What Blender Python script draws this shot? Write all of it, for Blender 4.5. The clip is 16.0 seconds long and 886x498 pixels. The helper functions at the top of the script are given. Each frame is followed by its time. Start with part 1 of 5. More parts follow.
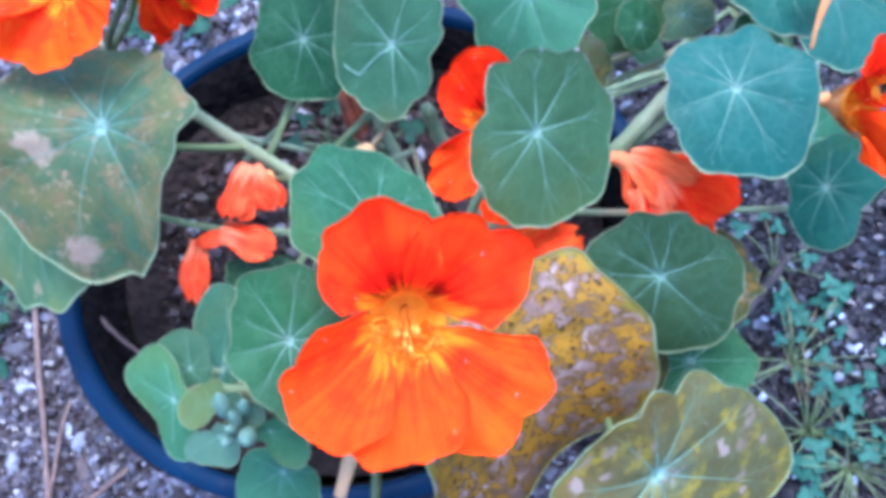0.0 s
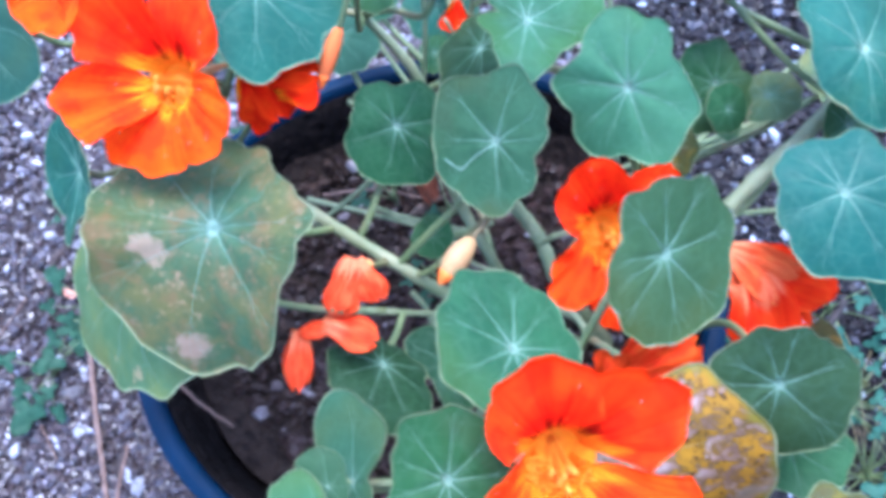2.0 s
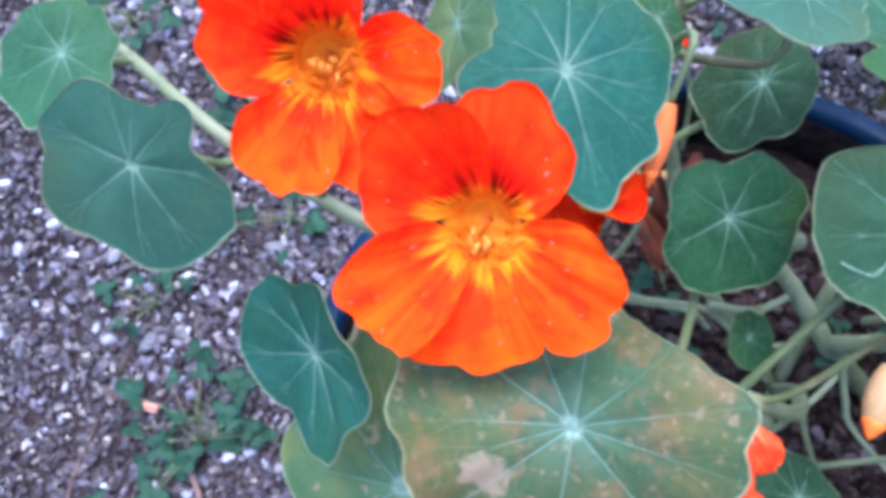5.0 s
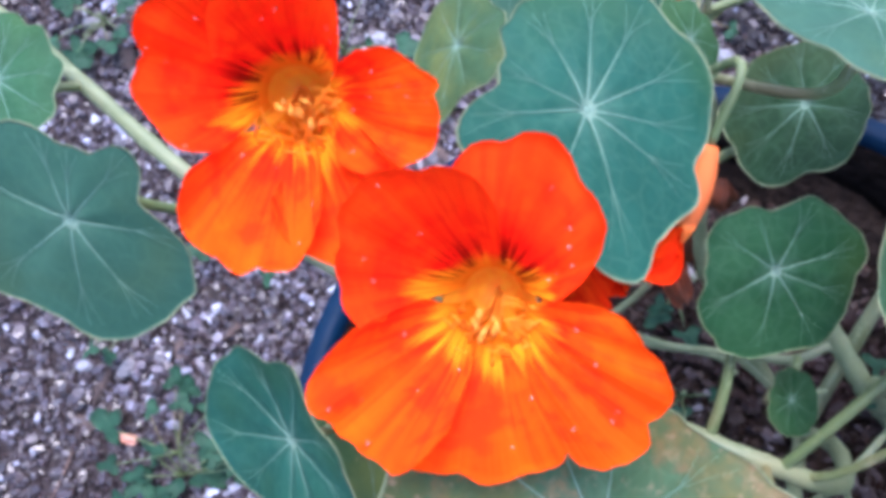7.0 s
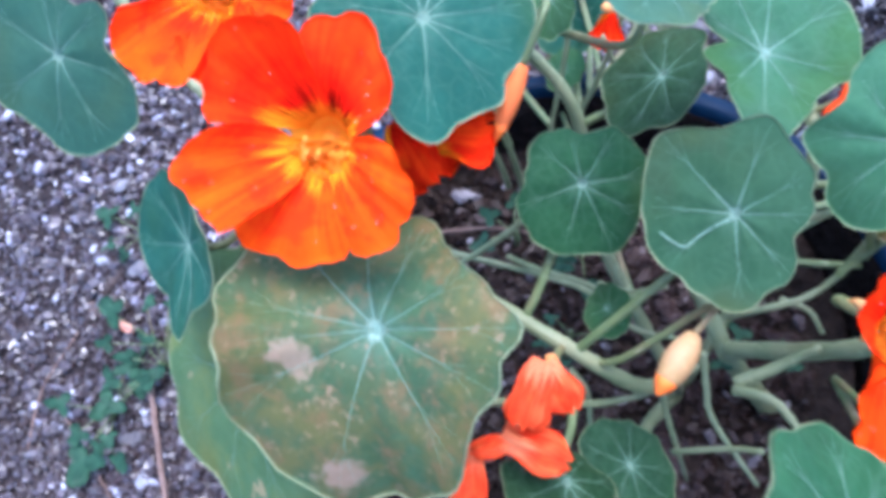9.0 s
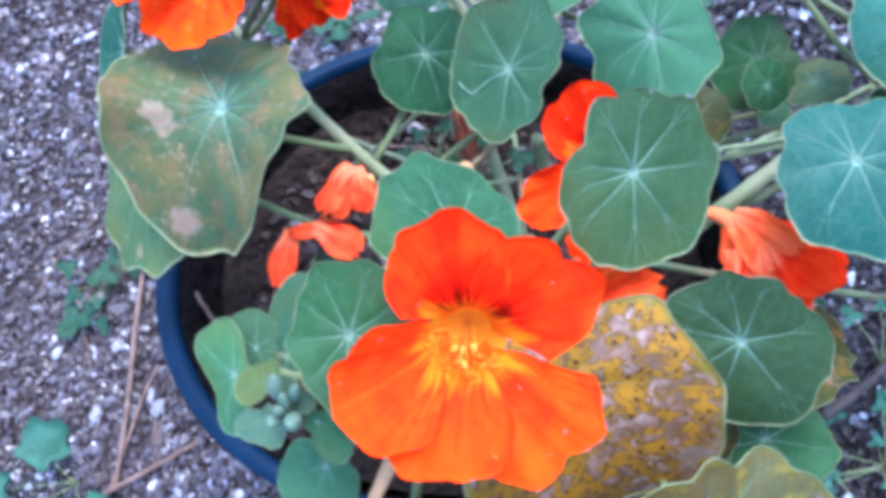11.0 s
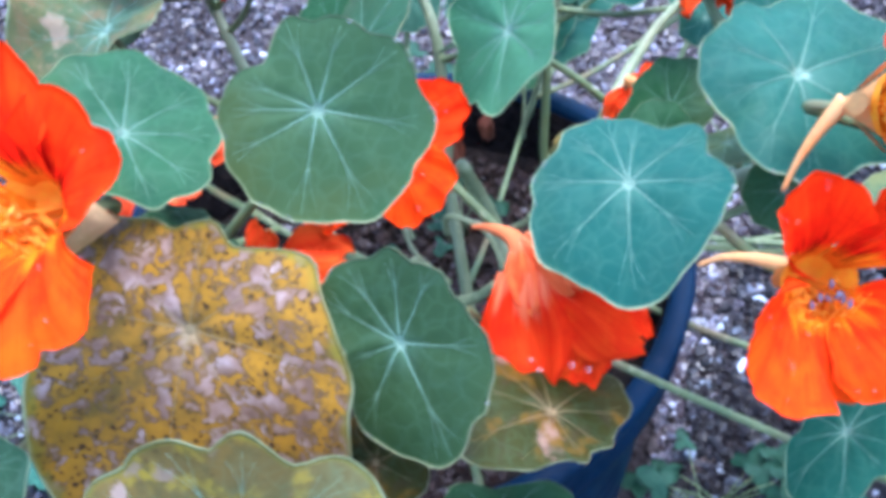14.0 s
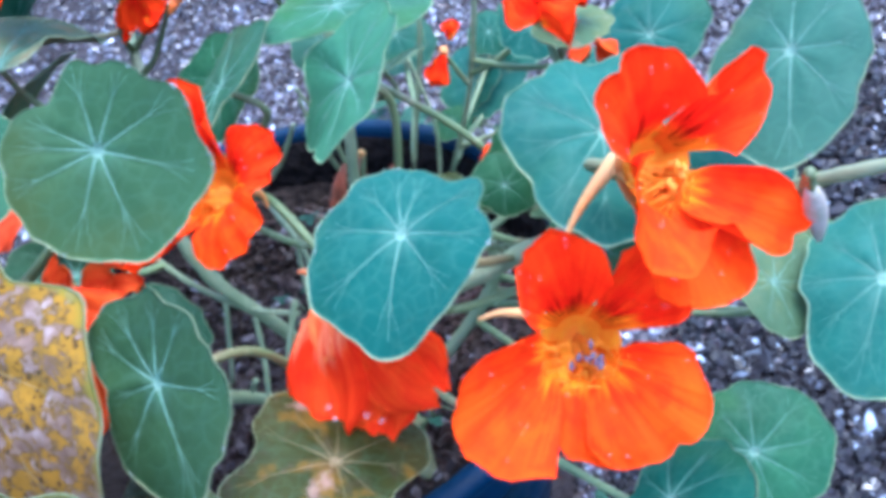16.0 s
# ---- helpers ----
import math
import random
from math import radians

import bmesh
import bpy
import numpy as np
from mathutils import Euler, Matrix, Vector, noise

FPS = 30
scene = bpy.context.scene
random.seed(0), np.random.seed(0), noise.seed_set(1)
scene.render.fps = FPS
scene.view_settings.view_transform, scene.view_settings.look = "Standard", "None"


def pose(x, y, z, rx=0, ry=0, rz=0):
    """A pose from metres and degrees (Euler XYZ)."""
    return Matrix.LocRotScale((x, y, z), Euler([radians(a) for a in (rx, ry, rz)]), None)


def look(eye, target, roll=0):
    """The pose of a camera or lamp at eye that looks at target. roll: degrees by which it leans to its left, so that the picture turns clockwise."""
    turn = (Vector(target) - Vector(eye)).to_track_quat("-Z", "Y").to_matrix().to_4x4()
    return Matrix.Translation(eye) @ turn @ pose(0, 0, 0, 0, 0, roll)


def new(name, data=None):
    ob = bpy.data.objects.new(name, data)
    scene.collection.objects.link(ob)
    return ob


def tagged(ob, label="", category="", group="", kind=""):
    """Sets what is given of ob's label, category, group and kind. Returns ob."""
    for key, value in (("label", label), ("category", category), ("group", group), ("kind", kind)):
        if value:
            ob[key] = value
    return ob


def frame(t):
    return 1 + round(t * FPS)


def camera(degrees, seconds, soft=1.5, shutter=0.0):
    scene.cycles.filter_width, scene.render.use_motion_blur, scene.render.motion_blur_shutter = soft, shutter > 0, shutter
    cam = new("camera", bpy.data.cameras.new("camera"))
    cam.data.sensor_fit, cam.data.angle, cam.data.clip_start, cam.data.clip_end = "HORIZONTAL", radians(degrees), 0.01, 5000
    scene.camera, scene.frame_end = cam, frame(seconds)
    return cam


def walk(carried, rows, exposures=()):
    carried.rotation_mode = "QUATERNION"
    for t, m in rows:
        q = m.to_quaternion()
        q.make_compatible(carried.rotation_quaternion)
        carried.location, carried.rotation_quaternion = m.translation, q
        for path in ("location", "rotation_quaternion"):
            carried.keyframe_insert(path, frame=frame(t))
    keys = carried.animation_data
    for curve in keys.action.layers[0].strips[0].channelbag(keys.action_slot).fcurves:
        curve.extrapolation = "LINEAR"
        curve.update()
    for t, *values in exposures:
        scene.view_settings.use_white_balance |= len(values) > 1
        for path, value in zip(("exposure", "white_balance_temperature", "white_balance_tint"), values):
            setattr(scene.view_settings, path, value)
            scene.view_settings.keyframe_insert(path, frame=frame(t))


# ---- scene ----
# camera and walk
cam = camera(57.02, 16.0, soft=4.8, shutter=0.4)
PATH = [
    (0, 0.0024, 0.0023, 0.4852, 17.81, 4.58, -0.69),
    (0.5, 0.0025, 0.0029, 0.5041, 18.14, 5.40, -0.79),
    (1, -0.0037, 0.0068, 0.5110, 17.99, 5.76, -0.55),
    (1.5, -0.0130, 0.0171, 0.5074, 17.92, 4.41, -1.10),
    (2, -0.0283, 0.0320, 0.5019, 17.20, 4.83, -1.28),
    (2.5, -0.0546, 0.0442, 0.4931, 17.16, 5.13, -1.27),
    (3, -0.0782, 0.0567, 0.4861, 17.02, 4.72, -1.73),
    (3.5, -0.1000, 0.0725, 0.4754, 16.11, 4.64, -3.96),
    (4, -0.1180, 0.0860, 0.4655, 15.73, 4.18, -4.90),
    (4.5, -0.1271, 0.1009, 0.4577, 14.89, 3.60, -7.56),
    (5, -0.1330, 0.1128, 0.4496, 13.82, 3.88, -11.04),
    (5.2, -0.1357, 0.1163, 0.4441, 13.71, 3.25, -12.02),
    (7.3, -0.1305, 0.1378, 0.4222, 12.75, 3.67, -11.46),
    (7.5, -0.1326, 0.1389, 0.4212, 12.64, 2.76, -11.38),
    (8, -0.1257, 0.1296, 0.4262, 13.97, 2.83, -8.55),
    (8.5, -0.1035, 0.1078, 0.4441, 14.42, 4.69, -4.37),
    (9, -0.0824, 0.0799, 0.4610, 15.61, 5.73, -1.27),
    (9.5, -0.0613, 0.0548, 0.4762, 17.41, 6.95, 1.07),
    (9.7, -0.0520, 0.0427, 0.4838, 18.14, 7.08, 1.36),
    (11.8, 0.0454, -0.0041, 0.4788, 24.38, 10.66, 19.22),
    (12, 0.0539, -0.0022, 0.4757, 25.44, 11.37, 20.90),
    (12.5, 0.0711, -0.0008, 0.4548, 27.37, 11.44, 23.27),
    (13, 0.0890, 0.0045, 0.4388, 28.64, 12.11, 26.33),
    (13.5, 0.1044, 0.0076, 0.4282, 30.81, 14.21, 27.69),
    (14, 0.1222, 0.0184, 0.4192, 34.10, 14.17, 32.21),
    (14.5, 0.1353, 0.0227, 0.4164, 35.40, 13.60, 34.54),
    (15, 0.1495, 0.0339, 0.4146, 37.30, 14.52, 35.67),
    (15.5, 0.1599, 0.0412, 0.4120, 38.31, 15.10, 36.31),
    (16, 0.1676, 0.0494, 0.4057, 38.15, 14.93, 35.84),
]
walk(cam, [(t, pose(*row)) for t, *row in PATH], exposures=((0.0, 2.33, 4850, 15), (1.0, 2.33, 4900, 15), (2.2, 2.43, 5050, 14), (3.5, 2.28, 5050, 14), (4.5, 2.14, 5250, 16), (7.5, 2.02, 5650, 19), (9.0, 2.18, 5300, 15), (12.0, 2.36, 5200, 14), (14.0, 2.35, 5200, 10), (15.0, 2.38, 4900, 6), (16.0, 2.40, 4850, 6)))

# daylight under a bright overcast sky
world = bpy.data.worlds.new("overcast_sky")
scene.world = world
world.use_nodes = True
sky = world.node_tree.nodes.new("ShaderNodeTexSky")
sky.sky_type, sky.sun_disc = "NISHITA", False
sky.sun_elevation, sky.sun_rotation = radians(69), radians(20)
sky.air_density, sky.dust_density = 1.0, 2.5
world.node_tree.links.new(sky.outputs[0], world.node_tree.nodes["Background"].inputs[0])
world.node_tree.nodes["Background"].inputs[1].default_value = 0.15
sun = new("sun", bpy.data.lights.new("sun", "SUN"))
sun.data.energy, sun.data.angle, sun.data.color = 0.75, radians(34), (1.0, 0.98, 0.95)
sun.matrix_world = look((0.3, 0.8, 2.3), (0, 0, 0))

UP = Vector((0, 0, 1))


# ---- materials ----
class Nodes:
    """Short hand for one node material."""

    def __init__(self, name, rough=0.6, spec=0.4):
        self.mat = bpy.data.materials.new(name)
        self.mat.use_nodes = True
        self.tree = self.mat.node_tree
        self.out = self.tree.nodes["Material Output"]
        self.bsdf = self.tree.nodes["Principled BSDF"]
        self.bsdf.inputs["Roughness"].default_value = rough
        self.bsdf.inputs["Specular IOR Level"].default_value = spec

    def node(self, kind, **sockets):
        n = self.tree.nodes.new("ShaderNode" + kind)
        for key, value in sockets.items():
            self.put(n.inputs[key.replace("_", " ")], value)
        return n

    def put(self, socket, value):
        if isinstance(value, bpy.types.NodeSocket):
            self.tree.links.new(value, socket)
        else:
            socket.default_value = value

    def place(self):
        return self.node("TexCoord").outputs["Object"]

    def uv(self):
        sep = self.node("SeparateXYZ")
        self.put(sep.inputs[0], self.node("UVMap").outputs[0])
        return sep.outputs[0], sep.outputs[1]

    def rand(self):
        return self.node("ObjectInfo").outputs["Random"]

    def island(self):
        return self.node("NewGeometry").outputs["Random Per Island"]

    def noise(self, scale, detail=3.0, vector=None, rough=0.55, distort=0.0, w=None):
        n = self.node("TexNoise")
        if w is not None:
            n.noise_dimensions = "4D"
            self.put(n.inputs["W"], w)
        self.put(n.inputs["Vector"], vector or self.place())
        self.put(n.inputs["Scale"], scale)
        self.put(n.inputs["Detail"], detail)
        self.put(n.inputs["Roughness"], rough)
        self.put(n.inputs["Distortion"], distort)
        return n.outputs[0]

    def cells(self, scale, feature="F1", vector=None):
        n = self.node("TexVoronoi")
        n.feature = feature
        self.put(n.inputs["Vector"], vector or self.place())
        self.put(n.inputs["Scale"], scale)
        return n.outputs["Distance"]

    def math(self, op, a, b=0.0):
        n = self.node("Math")
        n.operation = op
        self.put(n.inputs[0], a)
        self.put(n.inputs[1], b)
        return n.outputs[0]

    def span(self, value, low, high, to_low=0.0, to_high=1.0):
        n = self.node("MapRange")
        n.interpolation_type = "SMOOTHSTEP"
        for key, v in zip(range(5), (value, low, high, to_low, to_high)):
            self.put(n.inputs[key], v)
        return n.outputs[0]

    def mix(self, factor, a, b):
        n = self.node("Mix")
        n.data_type = "RGBA"
        self.put(n.inputs[0], factor)
        for socket, v in ((n.inputs[6], a), (n.inputs[7], b)):
            self.put(socket, v if isinstance(v, bpy.types.NodeSocket) else (*v, 1.0))
        return n.outputs[2]

    def ramp(self, factor, *stops):
        n = self.node("ValToRGB")
        self.put(n.inputs[0], factor)
        band = n.color_ramp
        while len(band.elements) < len(stops):
            band.elements.new(0.5)
        for e, (at, colour) in zip(band.elements, stops):
            e.position, e.color = at, (*colour, 1.0)
        return n.outputs[0]

    def colour(self, c):
        self.put(self.bsdf.inputs["Base Color"], c if isinstance(c, bpy.types.NodeSocket) else (*c, 1.0))
        return self

    def bump(self, height, strength, distance):
        b = self.node("Bump", Strength=strength, Distance=distance, Height=height)
        self.put(self.bsdf.inputs["Normal"], b.outputs[0])
        return self

    def glow_through(self, share, colour):
        """Light that shines through a thin blade or petal."""
        t = self.node("BsdfTranslucent")
        self.put(t.inputs["Color"], colour)
        m = self.node("MixShader")
        self.put(m.inputs[0], share)
        self.put(m.inputs[1], self.bsdf.outputs[0])
        self.put(m.inputs[2], t.outputs[0])
        self.put(self.out.inputs[0], m.outputs[0])
        return self


def leaf_material(name, light, deep, spots=None):
    n = Nodes(name, rough=0.5, spec=0.16)
    around, across = n.uv()
    seed = n.math("MULTIPLY", n.rand(), 50.0)
    broad = n.noise(45, 3, w=seed)
    fine = n.noise(420, 2, w=seed)
    c = n.mix(n.span(broad, 0.35, 0.68), deep, light)
    c = n.mix(n.span(fine, 0.42, 0.75, 0.0, 0.35), c, light)
    net = n.cells(230, "DISTANCE_TO_EDGE")
    sway = n.node("VectorMath")
    sway.operation = "MULTIPLY_ADD"
    wobble = n.node("TexNoise", Scale=120.0, Detail=3.0)
    n.put(wobble.inputs["Vector"], n.place())
    n.put(sway.inputs[0], wobble.outputs["Color"])
    n.put(sway.inputs[1], (0.010, 0.010, 0.0))
    n.put(sway.inputs[2], n.place())
    web = n.cells(120, "DISTANCE_TO_EDGE", sway.outputs[0])
    c = n.mix(n.span(web, 0.0, 0.09, 0.06, 0.0), c, (0.13, 0.25, 0.16))
    warm = n.math("MULTIPLY", n.span(n.noise(24, 3, w=n.math("ADD", seed, 21.0)), 0.46, 0.66), n.span(across, 0.35, 0.95, 0.12, 0.6))
    c = n.mix(warm, c, (light[0] * 1.5, light[1] * 0.86, light[2] * 0.45))
    c = n.mix(n.span(net, 0.0, 0.10, 0.07, 0.0), c, (0.13, 0.25, 0.14))
    if spots:
        c = spots(n, c, seed, across)
    rim = n.span(across, 0.978, 0.996)
    c = n.mix(n.math("MULTIPLY", rim, n.span(n.noise(90, 2), 0.35, 0.60, 0.35, 0.90)), c, (0.34, 0.37, 0.20))
    heart = n.span(across, 0.035, 0.09, 1.0, 0.0)
    dry_leaf = spots in (yellowed, olive)
    c = n.mix(n.math("MULTIPLY", heart, 0.8), c, (0.40, 0.28, 0.16) if dry_leaf else (0.42, 0.54, 0.42))
    halo = n.span(across, 0.04, 0.34, 0.22, 0.0)
    c = n.mix(halo, c, (0.26, 0.17, 0.07) if dry_leaf else (0.14, 0.26, 0.18))
    hue = n.node("HueSaturation", Hue=n.span(n.rand(), 0, 1, 0.485, 0.515), Saturation=1.0, Value=n.span(n.rand(), 0, 1, 0.90, 1.10), Color=c)
    c = hue.outputs[0]
    n.colour(c)
    rough = n.span(n.noise(160, 3), 0.3, 0.7, 0.48, 0.66)
    n.put(n.bsdf.inputs["Roughness"], rough)
    n.bump(n.math("ADD", n.math("MULTIPLY", n.span(net, 0, 0.2), 0.5), n.math("MULTIPLY", fine, 0.5)), 0.2, 0.0004)
    return n.glow_through(0.14, c).mat


def scorched(n, c, seed, across):
    """Yellowing and dry pinkish-tan patches, with a large one towards two sides."""
    yellow = n.span(n.noise(60, 6, w=n.math("ADD", seed, 7.0), rough=0.7), 0.42, 0.62, 0.0, 0.75)
    c = n.mix(n.math("MULTIPLY", yellow, n.span(across, 0.10, 0.55, 0.15, 1.0)), c, (0.118, 0.098, 0.030))
    rust = n.span(n.noise(90, 6, w=n.math("ADD", seed, 17.0), rough=0.7), 0.49, 0.64, 0.0, 0.7)
    c = n.mix(rust, c, (0.17, 0.090, 0.045))
    freckle = n.span(n.noise(380, 4, w=n.math("ADD", seed, 3.0), rough=0.7), 0.54, 0.66, 0.0, 0.55)
    c = n.mix(n.math("MULTIPLY", freckle, n.span(n.noise(45, 2), 0.34, 0.56)), c, (0.33, 0.19, 0.13))
    ragged = n.noise(170, 6, rough=0.7)
    for (x, y, z), size in ((SCORCH_A, 0.0050), (SCORCH_B, 0.0072)):
        d = n.node("VectorMath")
        d.operation = "DISTANCE"
        n.put(d.inputs[0], n.place())
        n.put(d.inputs[1], (x, y, z))
        far = n.math("ADD", d.outputs["Value"], n.math("MULTIPLY", n.math("SUBTRACT", ragged, 0.5), 0.020))
        c = n.mix(n.span(far, size * 0.55, size * 1.15, 0.65, 0.0), c, n.mix(n.noise(260, 3), (0.22, 0.13, 0.09), (0.42, 0.27, 0.21)))
    return c


def tired(n, c, seed, across):
    """Light yellow-green mottling with a few tan freckles."""
    yellow = n.span(n.noise(55, 5, w=n.math("ADD", seed, 9.0), rough=0.65), 0.46, 0.68, 0.0, 0.7)
    c = n.mix(yellow, c, (0.17, 0.18, 0.05))
    freckle = n.span(n.noise(170, 3, w=n.math("ADD", seed, 2.0)), 0.62, 0.70, 0.0, 0.6)
    return n.mix(freckle, c, (0.40, 0.26, 0.15))


def blotches(n, size, share, seed=0.0):
    """Irregular blocks between fine brown joints: how far a place is inside a block that has dried out, and its joints."""
    warp = n.node("VectorMath")
    warp.operation = "MULTIPLY_ADD"
    w = n.node("TexNoise")
    n.put(w.inputs["Vector"], n.place())
    n.put(w.inputs["Scale"], size * 0.9)
    n.put(w.inputs["Detail"], 6.0)
    n.put(w.inputs["Roughness"], 0.65)
    n.put(warp.inputs[0], w.outputs["Color"])
    n.put(warp.inputs[1], (2.2 / size, 2.2 / size, 0.0))
    n.put(warp.inputs[2], n.place())
    cell = n.node("TexVoronoi")
    n.put(cell.inputs["Vector"], warp.outputs[0])
    n.put(cell.inputs["Scale"], size)
    edge = n.cells(size, "DISTANCE_TO_EDGE", warp.outputs[0])
    pick = n.node("SeparateColor")
    n.put(pick.inputs[0], cell.outputs["Color"])
    drift = n.math("MULTIPLY", n.math("SUBTRACT", n.noise(38, 3, w=seed), 0.5), 1.6)
    chosen = n.span(n.math("ADD", pick.outputs[0], drift), 1.0 - share - 0.03, 1.0 - share + 0.03)
    return n.math("MULTIPLY", chosen, n.span(edge, 0.01, 0.16)), n.math("MULTIPLY", chosen, n.span(edge, 0.02, 0.20, 1.0, 0.0)), pick.outputs[1]


def yellowed(n, c, seed, across):
    """Golden leaf with dark specks, dry lilac-pink islands in brownish olive surrounds, and a green-gold margin."""
    gold = n.ramp(n.noise(95, 4), (0.32, (0.14, 0.082, 0.016)), (0.46, (0.28, 0.125, 0.012)), (0.72, (0.42, 0.182, 0.012)))
    c = n.mix(0.97, c, gold)
    for size, wide in ((330, 0.30), (520, 0.27)):
        speck = n.span(n.cells(size), wide - 0.09, wide, 1.0, 0.0)
        c = n.mix(n.math("MULTIPLY", speck, n.span(n.noise(110 + size * 0.1, 2), 0.36, 0.48)), c, (0.055, 0.026, 0.010))
    land = n.math("ADD", n.math("MULTIPLY", n.noise(270, 5, rough=0.6, distort=0.7), 0.72), n.math("MULTIPLY", n.noise(60, 3), 0.28))
    c = n.mix(n.span(land, 0.468, 0.515, 0.0, 0.9), c, n.mix(n.noise(300, 3), (0.075, 0.045, 0.016), (0.17, 0.088, 0.034)))
    dry = n.span(land, 0.520, 0.548)
    pale = n.noise(150, 4)
    c = n.mix(n.math("MULTIPLY", dry, 0.92), c, n.ramp(pale, (0.34, (0.15, 0.082, 0.058)), (0.52, (0.26, 0.155, 0.125)), (0.72, (0.47, 0.345, 0.325))))
    grey = n.math("MULTIPLY", n.span(n.noise(34, 3), 0.64, 0.72), 0.55)
    c = n.mix(grey, c, n.mix(pale, (0.14, 0.115, 0.090), (0.36, 0.30, 0.29)))
    border = n.math("ADD", across, n.math("MULTIPLY", n.math("SUBTRACT", n.noise(120, 3), 0.5), 0.26))
    return n.mix(n.span(border, 0.91, 1.0, 0.0, 0.8), c, (0.20, 0.155, 0.018))


def olive(n, c, seed, across):
    """Dark olive leaf with amber blotches and brown flecks."""
    c = n.mix(n.span(n.noise(70, 5), 0.52, 0.64, 0.0, 0.75), c, (0.20, 0.105, 0.008))
    c = n.mix(n.span(n.noise(190, 4), 0.52, 0.66, 0.0, 0.6), c, (0.05, 0.034, 0.012))
    return n.mix(n.span(n.noise(48, 4), 0.60, 0.67, 0.0, 0.8), c, (0.32, 0.195, 0.14))


def mottled(n, c, seed, across):
    """Olive-green leaf turning yellow, with pinkish dry patches and brown flecks."""
    c = n.mix(n.span(n.noise(95, 4), 0.50, 0.66, 0.0, 0.75), c, (0.26, 0.17, 0.016))
    c = n.mix(n.span(n.noise(420, 4), 0.48, 0.64, 0.0, 0.70), c, (0.085, 0.062, 0.020))
    dry, joint, tone = blotches(n, 210.0, 0.09, 9.0)
    c = n.mix(n.math("MULTIPLY", joint, 0.35), c, (0.10, 0.065, 0.03))
    c = n.mix(n.math("MULTIPLY", dry, 0.75), c, n.mix(tone, (0.17, 0.11, 0.08), (0.34, 0.23, 0.20)))
    speck = n.span(n.cells(300), 0.10, 0.22, 0.8, 0.0)
    speck = n.math("MULTIPLY", speck, n.span(n.noise(70, 2), 0.45, 0.58))
    c = n.mix(speck, c, (0.07, 0.04, 0.015))
    return n.mix(n.span(across, 0.93, 0.995, 0.0, 0.6), c, (0.17, 0.14, 0.022))


SCORCH_A, SCORCH_B = (-0.0205, -0.0060, 0.0040), (-0.0169, -0.0320, -0.0172)
GREEN, DEEP = (0.029, 0.097, 0.036), (0.017, 0.065, 0.024)
MAT = {
    "green": leaf_material("nasturtium_leaf_green", GREEN, DEEP),
    "teal": leaf_material("nasturtium_leaf_bluish", (0.021, 0.102, 0.069), (0.014, 0.075, 0.051)),
    "dark": leaf_material("nasturtium_leaf_dark", (0.041, 0.097, 0.035), (0.029, 0.079, 0.028)),
    # dark green lowered further: the shade on low leaves is put into the colour
    "deep": leaf_material("nasturtium_leaf_deep_shaded_green", (0.020, 0.058, 0.021), (0.013, 0.040, 0.015)),
    "young": leaf_material("nasturtium_leaf_young_grey", (0.105, 0.180, 0.110), (0.065, 0.130, 0.078)),
    "leafy": leaf_material("nasturtium_leaf_olive_young", (0.095, 0.118, 0.032), (0.068, 0.094, 0.026)),
    "bluish": leaf_material("nasturtium_leaf_pale_bluish", (0.046, 0.122, 0.082), (0.032, 0.096, 0.064)),
    "rich": leaf_material("nasturtium_leaf_rich_teal", (0.014, 0.082, 0.056), (0.010, 0.062, 0.043)),
    "light": leaf_material("nasturtium_leaf_light_green", (0.054, 0.147, 0.060), (0.036, 0.112, 0.046)),
    "olive": leaf_material("nasturtium_leaf_olive", (0.040, 0.044, 0.007), (0.024, 0.031, 0.005), olive),
    "sombre": leaf_material("nasturtium_leaf_sombre_green", (0.036, 0.080, 0.027), (0.024, 0.060, 0.020)),
    "greyish": leaf_material("nasturtium_leaf_greyish_green", (0.042, 0.108, 0.054), (0.030, 0.085, 0.041)),
    "scorched": leaf_material("nasturtium_leaf_scorched", (0.058, 0.100, 0.044), (0.038, 0.076, 0.034), scorched),
    "faded": leaf_material("nasturtium_leaf_faded", (0.100, 0.150, 0.058), (0.070, 0.120, 0.046), tired),
    "tired": leaf_material("nasturtium_leaf_tired", (0.070, 0.120, 0.050), (0.046, 0.094, 0.040), tired),
    "yellow": leaf_material("nasturtium_leaf_yellowed", GREEN, DEEP, yellowed),
    "mottled": leaf_material("nasturtium_leaf_mottled", (0.100, 0.084, 0.032), (0.070, 0.062, 0.024), mottled),
}


def vein_material(name, colour):
    n = Nodes(name, rough=0.5)
    c = n.mix(n.span(n.noise(300, 2), 0.3, 0.7), colour, tuple(v * 0.7 for v in colour))
    return n.colour(c).mat


VEIN = vein_material("leaf_vein_pale", (0.19, 0.31, 0.22))
VEIN_DRY = vein_material("leaf_vein_dry", (0.30, 0.22, 0.10))


def stem_material(name, a, b, red=0.0):
    n = Nodes(name, rough=0.45, spec=0.5)
    c = n.mix(n.span(n.noise(60, 3), 0.3, 0.7), a, b)
    c = n.mix(n.span(n.noise(240, 3), 0.55, 0.75, 0.0, 0.5), c, (0.42, 0.45, 0.26))
    if red:
        c = n.mix(n.span(n.noise(35, 2), 0.5, 0.7, 0.0, red), c, (0.30, 0.13, 0.07))
    return n.colour(c).bump(n.noise(500, 2), 0.3, 0.0004).glow_through(0.08, c).mat


STEM = stem_material("nasturtium_stem_pale_green", (0.245, 0.270, 0.145), (0.160, 0.195, 0.092), 0.12)
STALK = stem_material("leaf_stalk_green", (0.16, 0.20, 0.08), (0.10, 0.145, 0.055), 0.45)


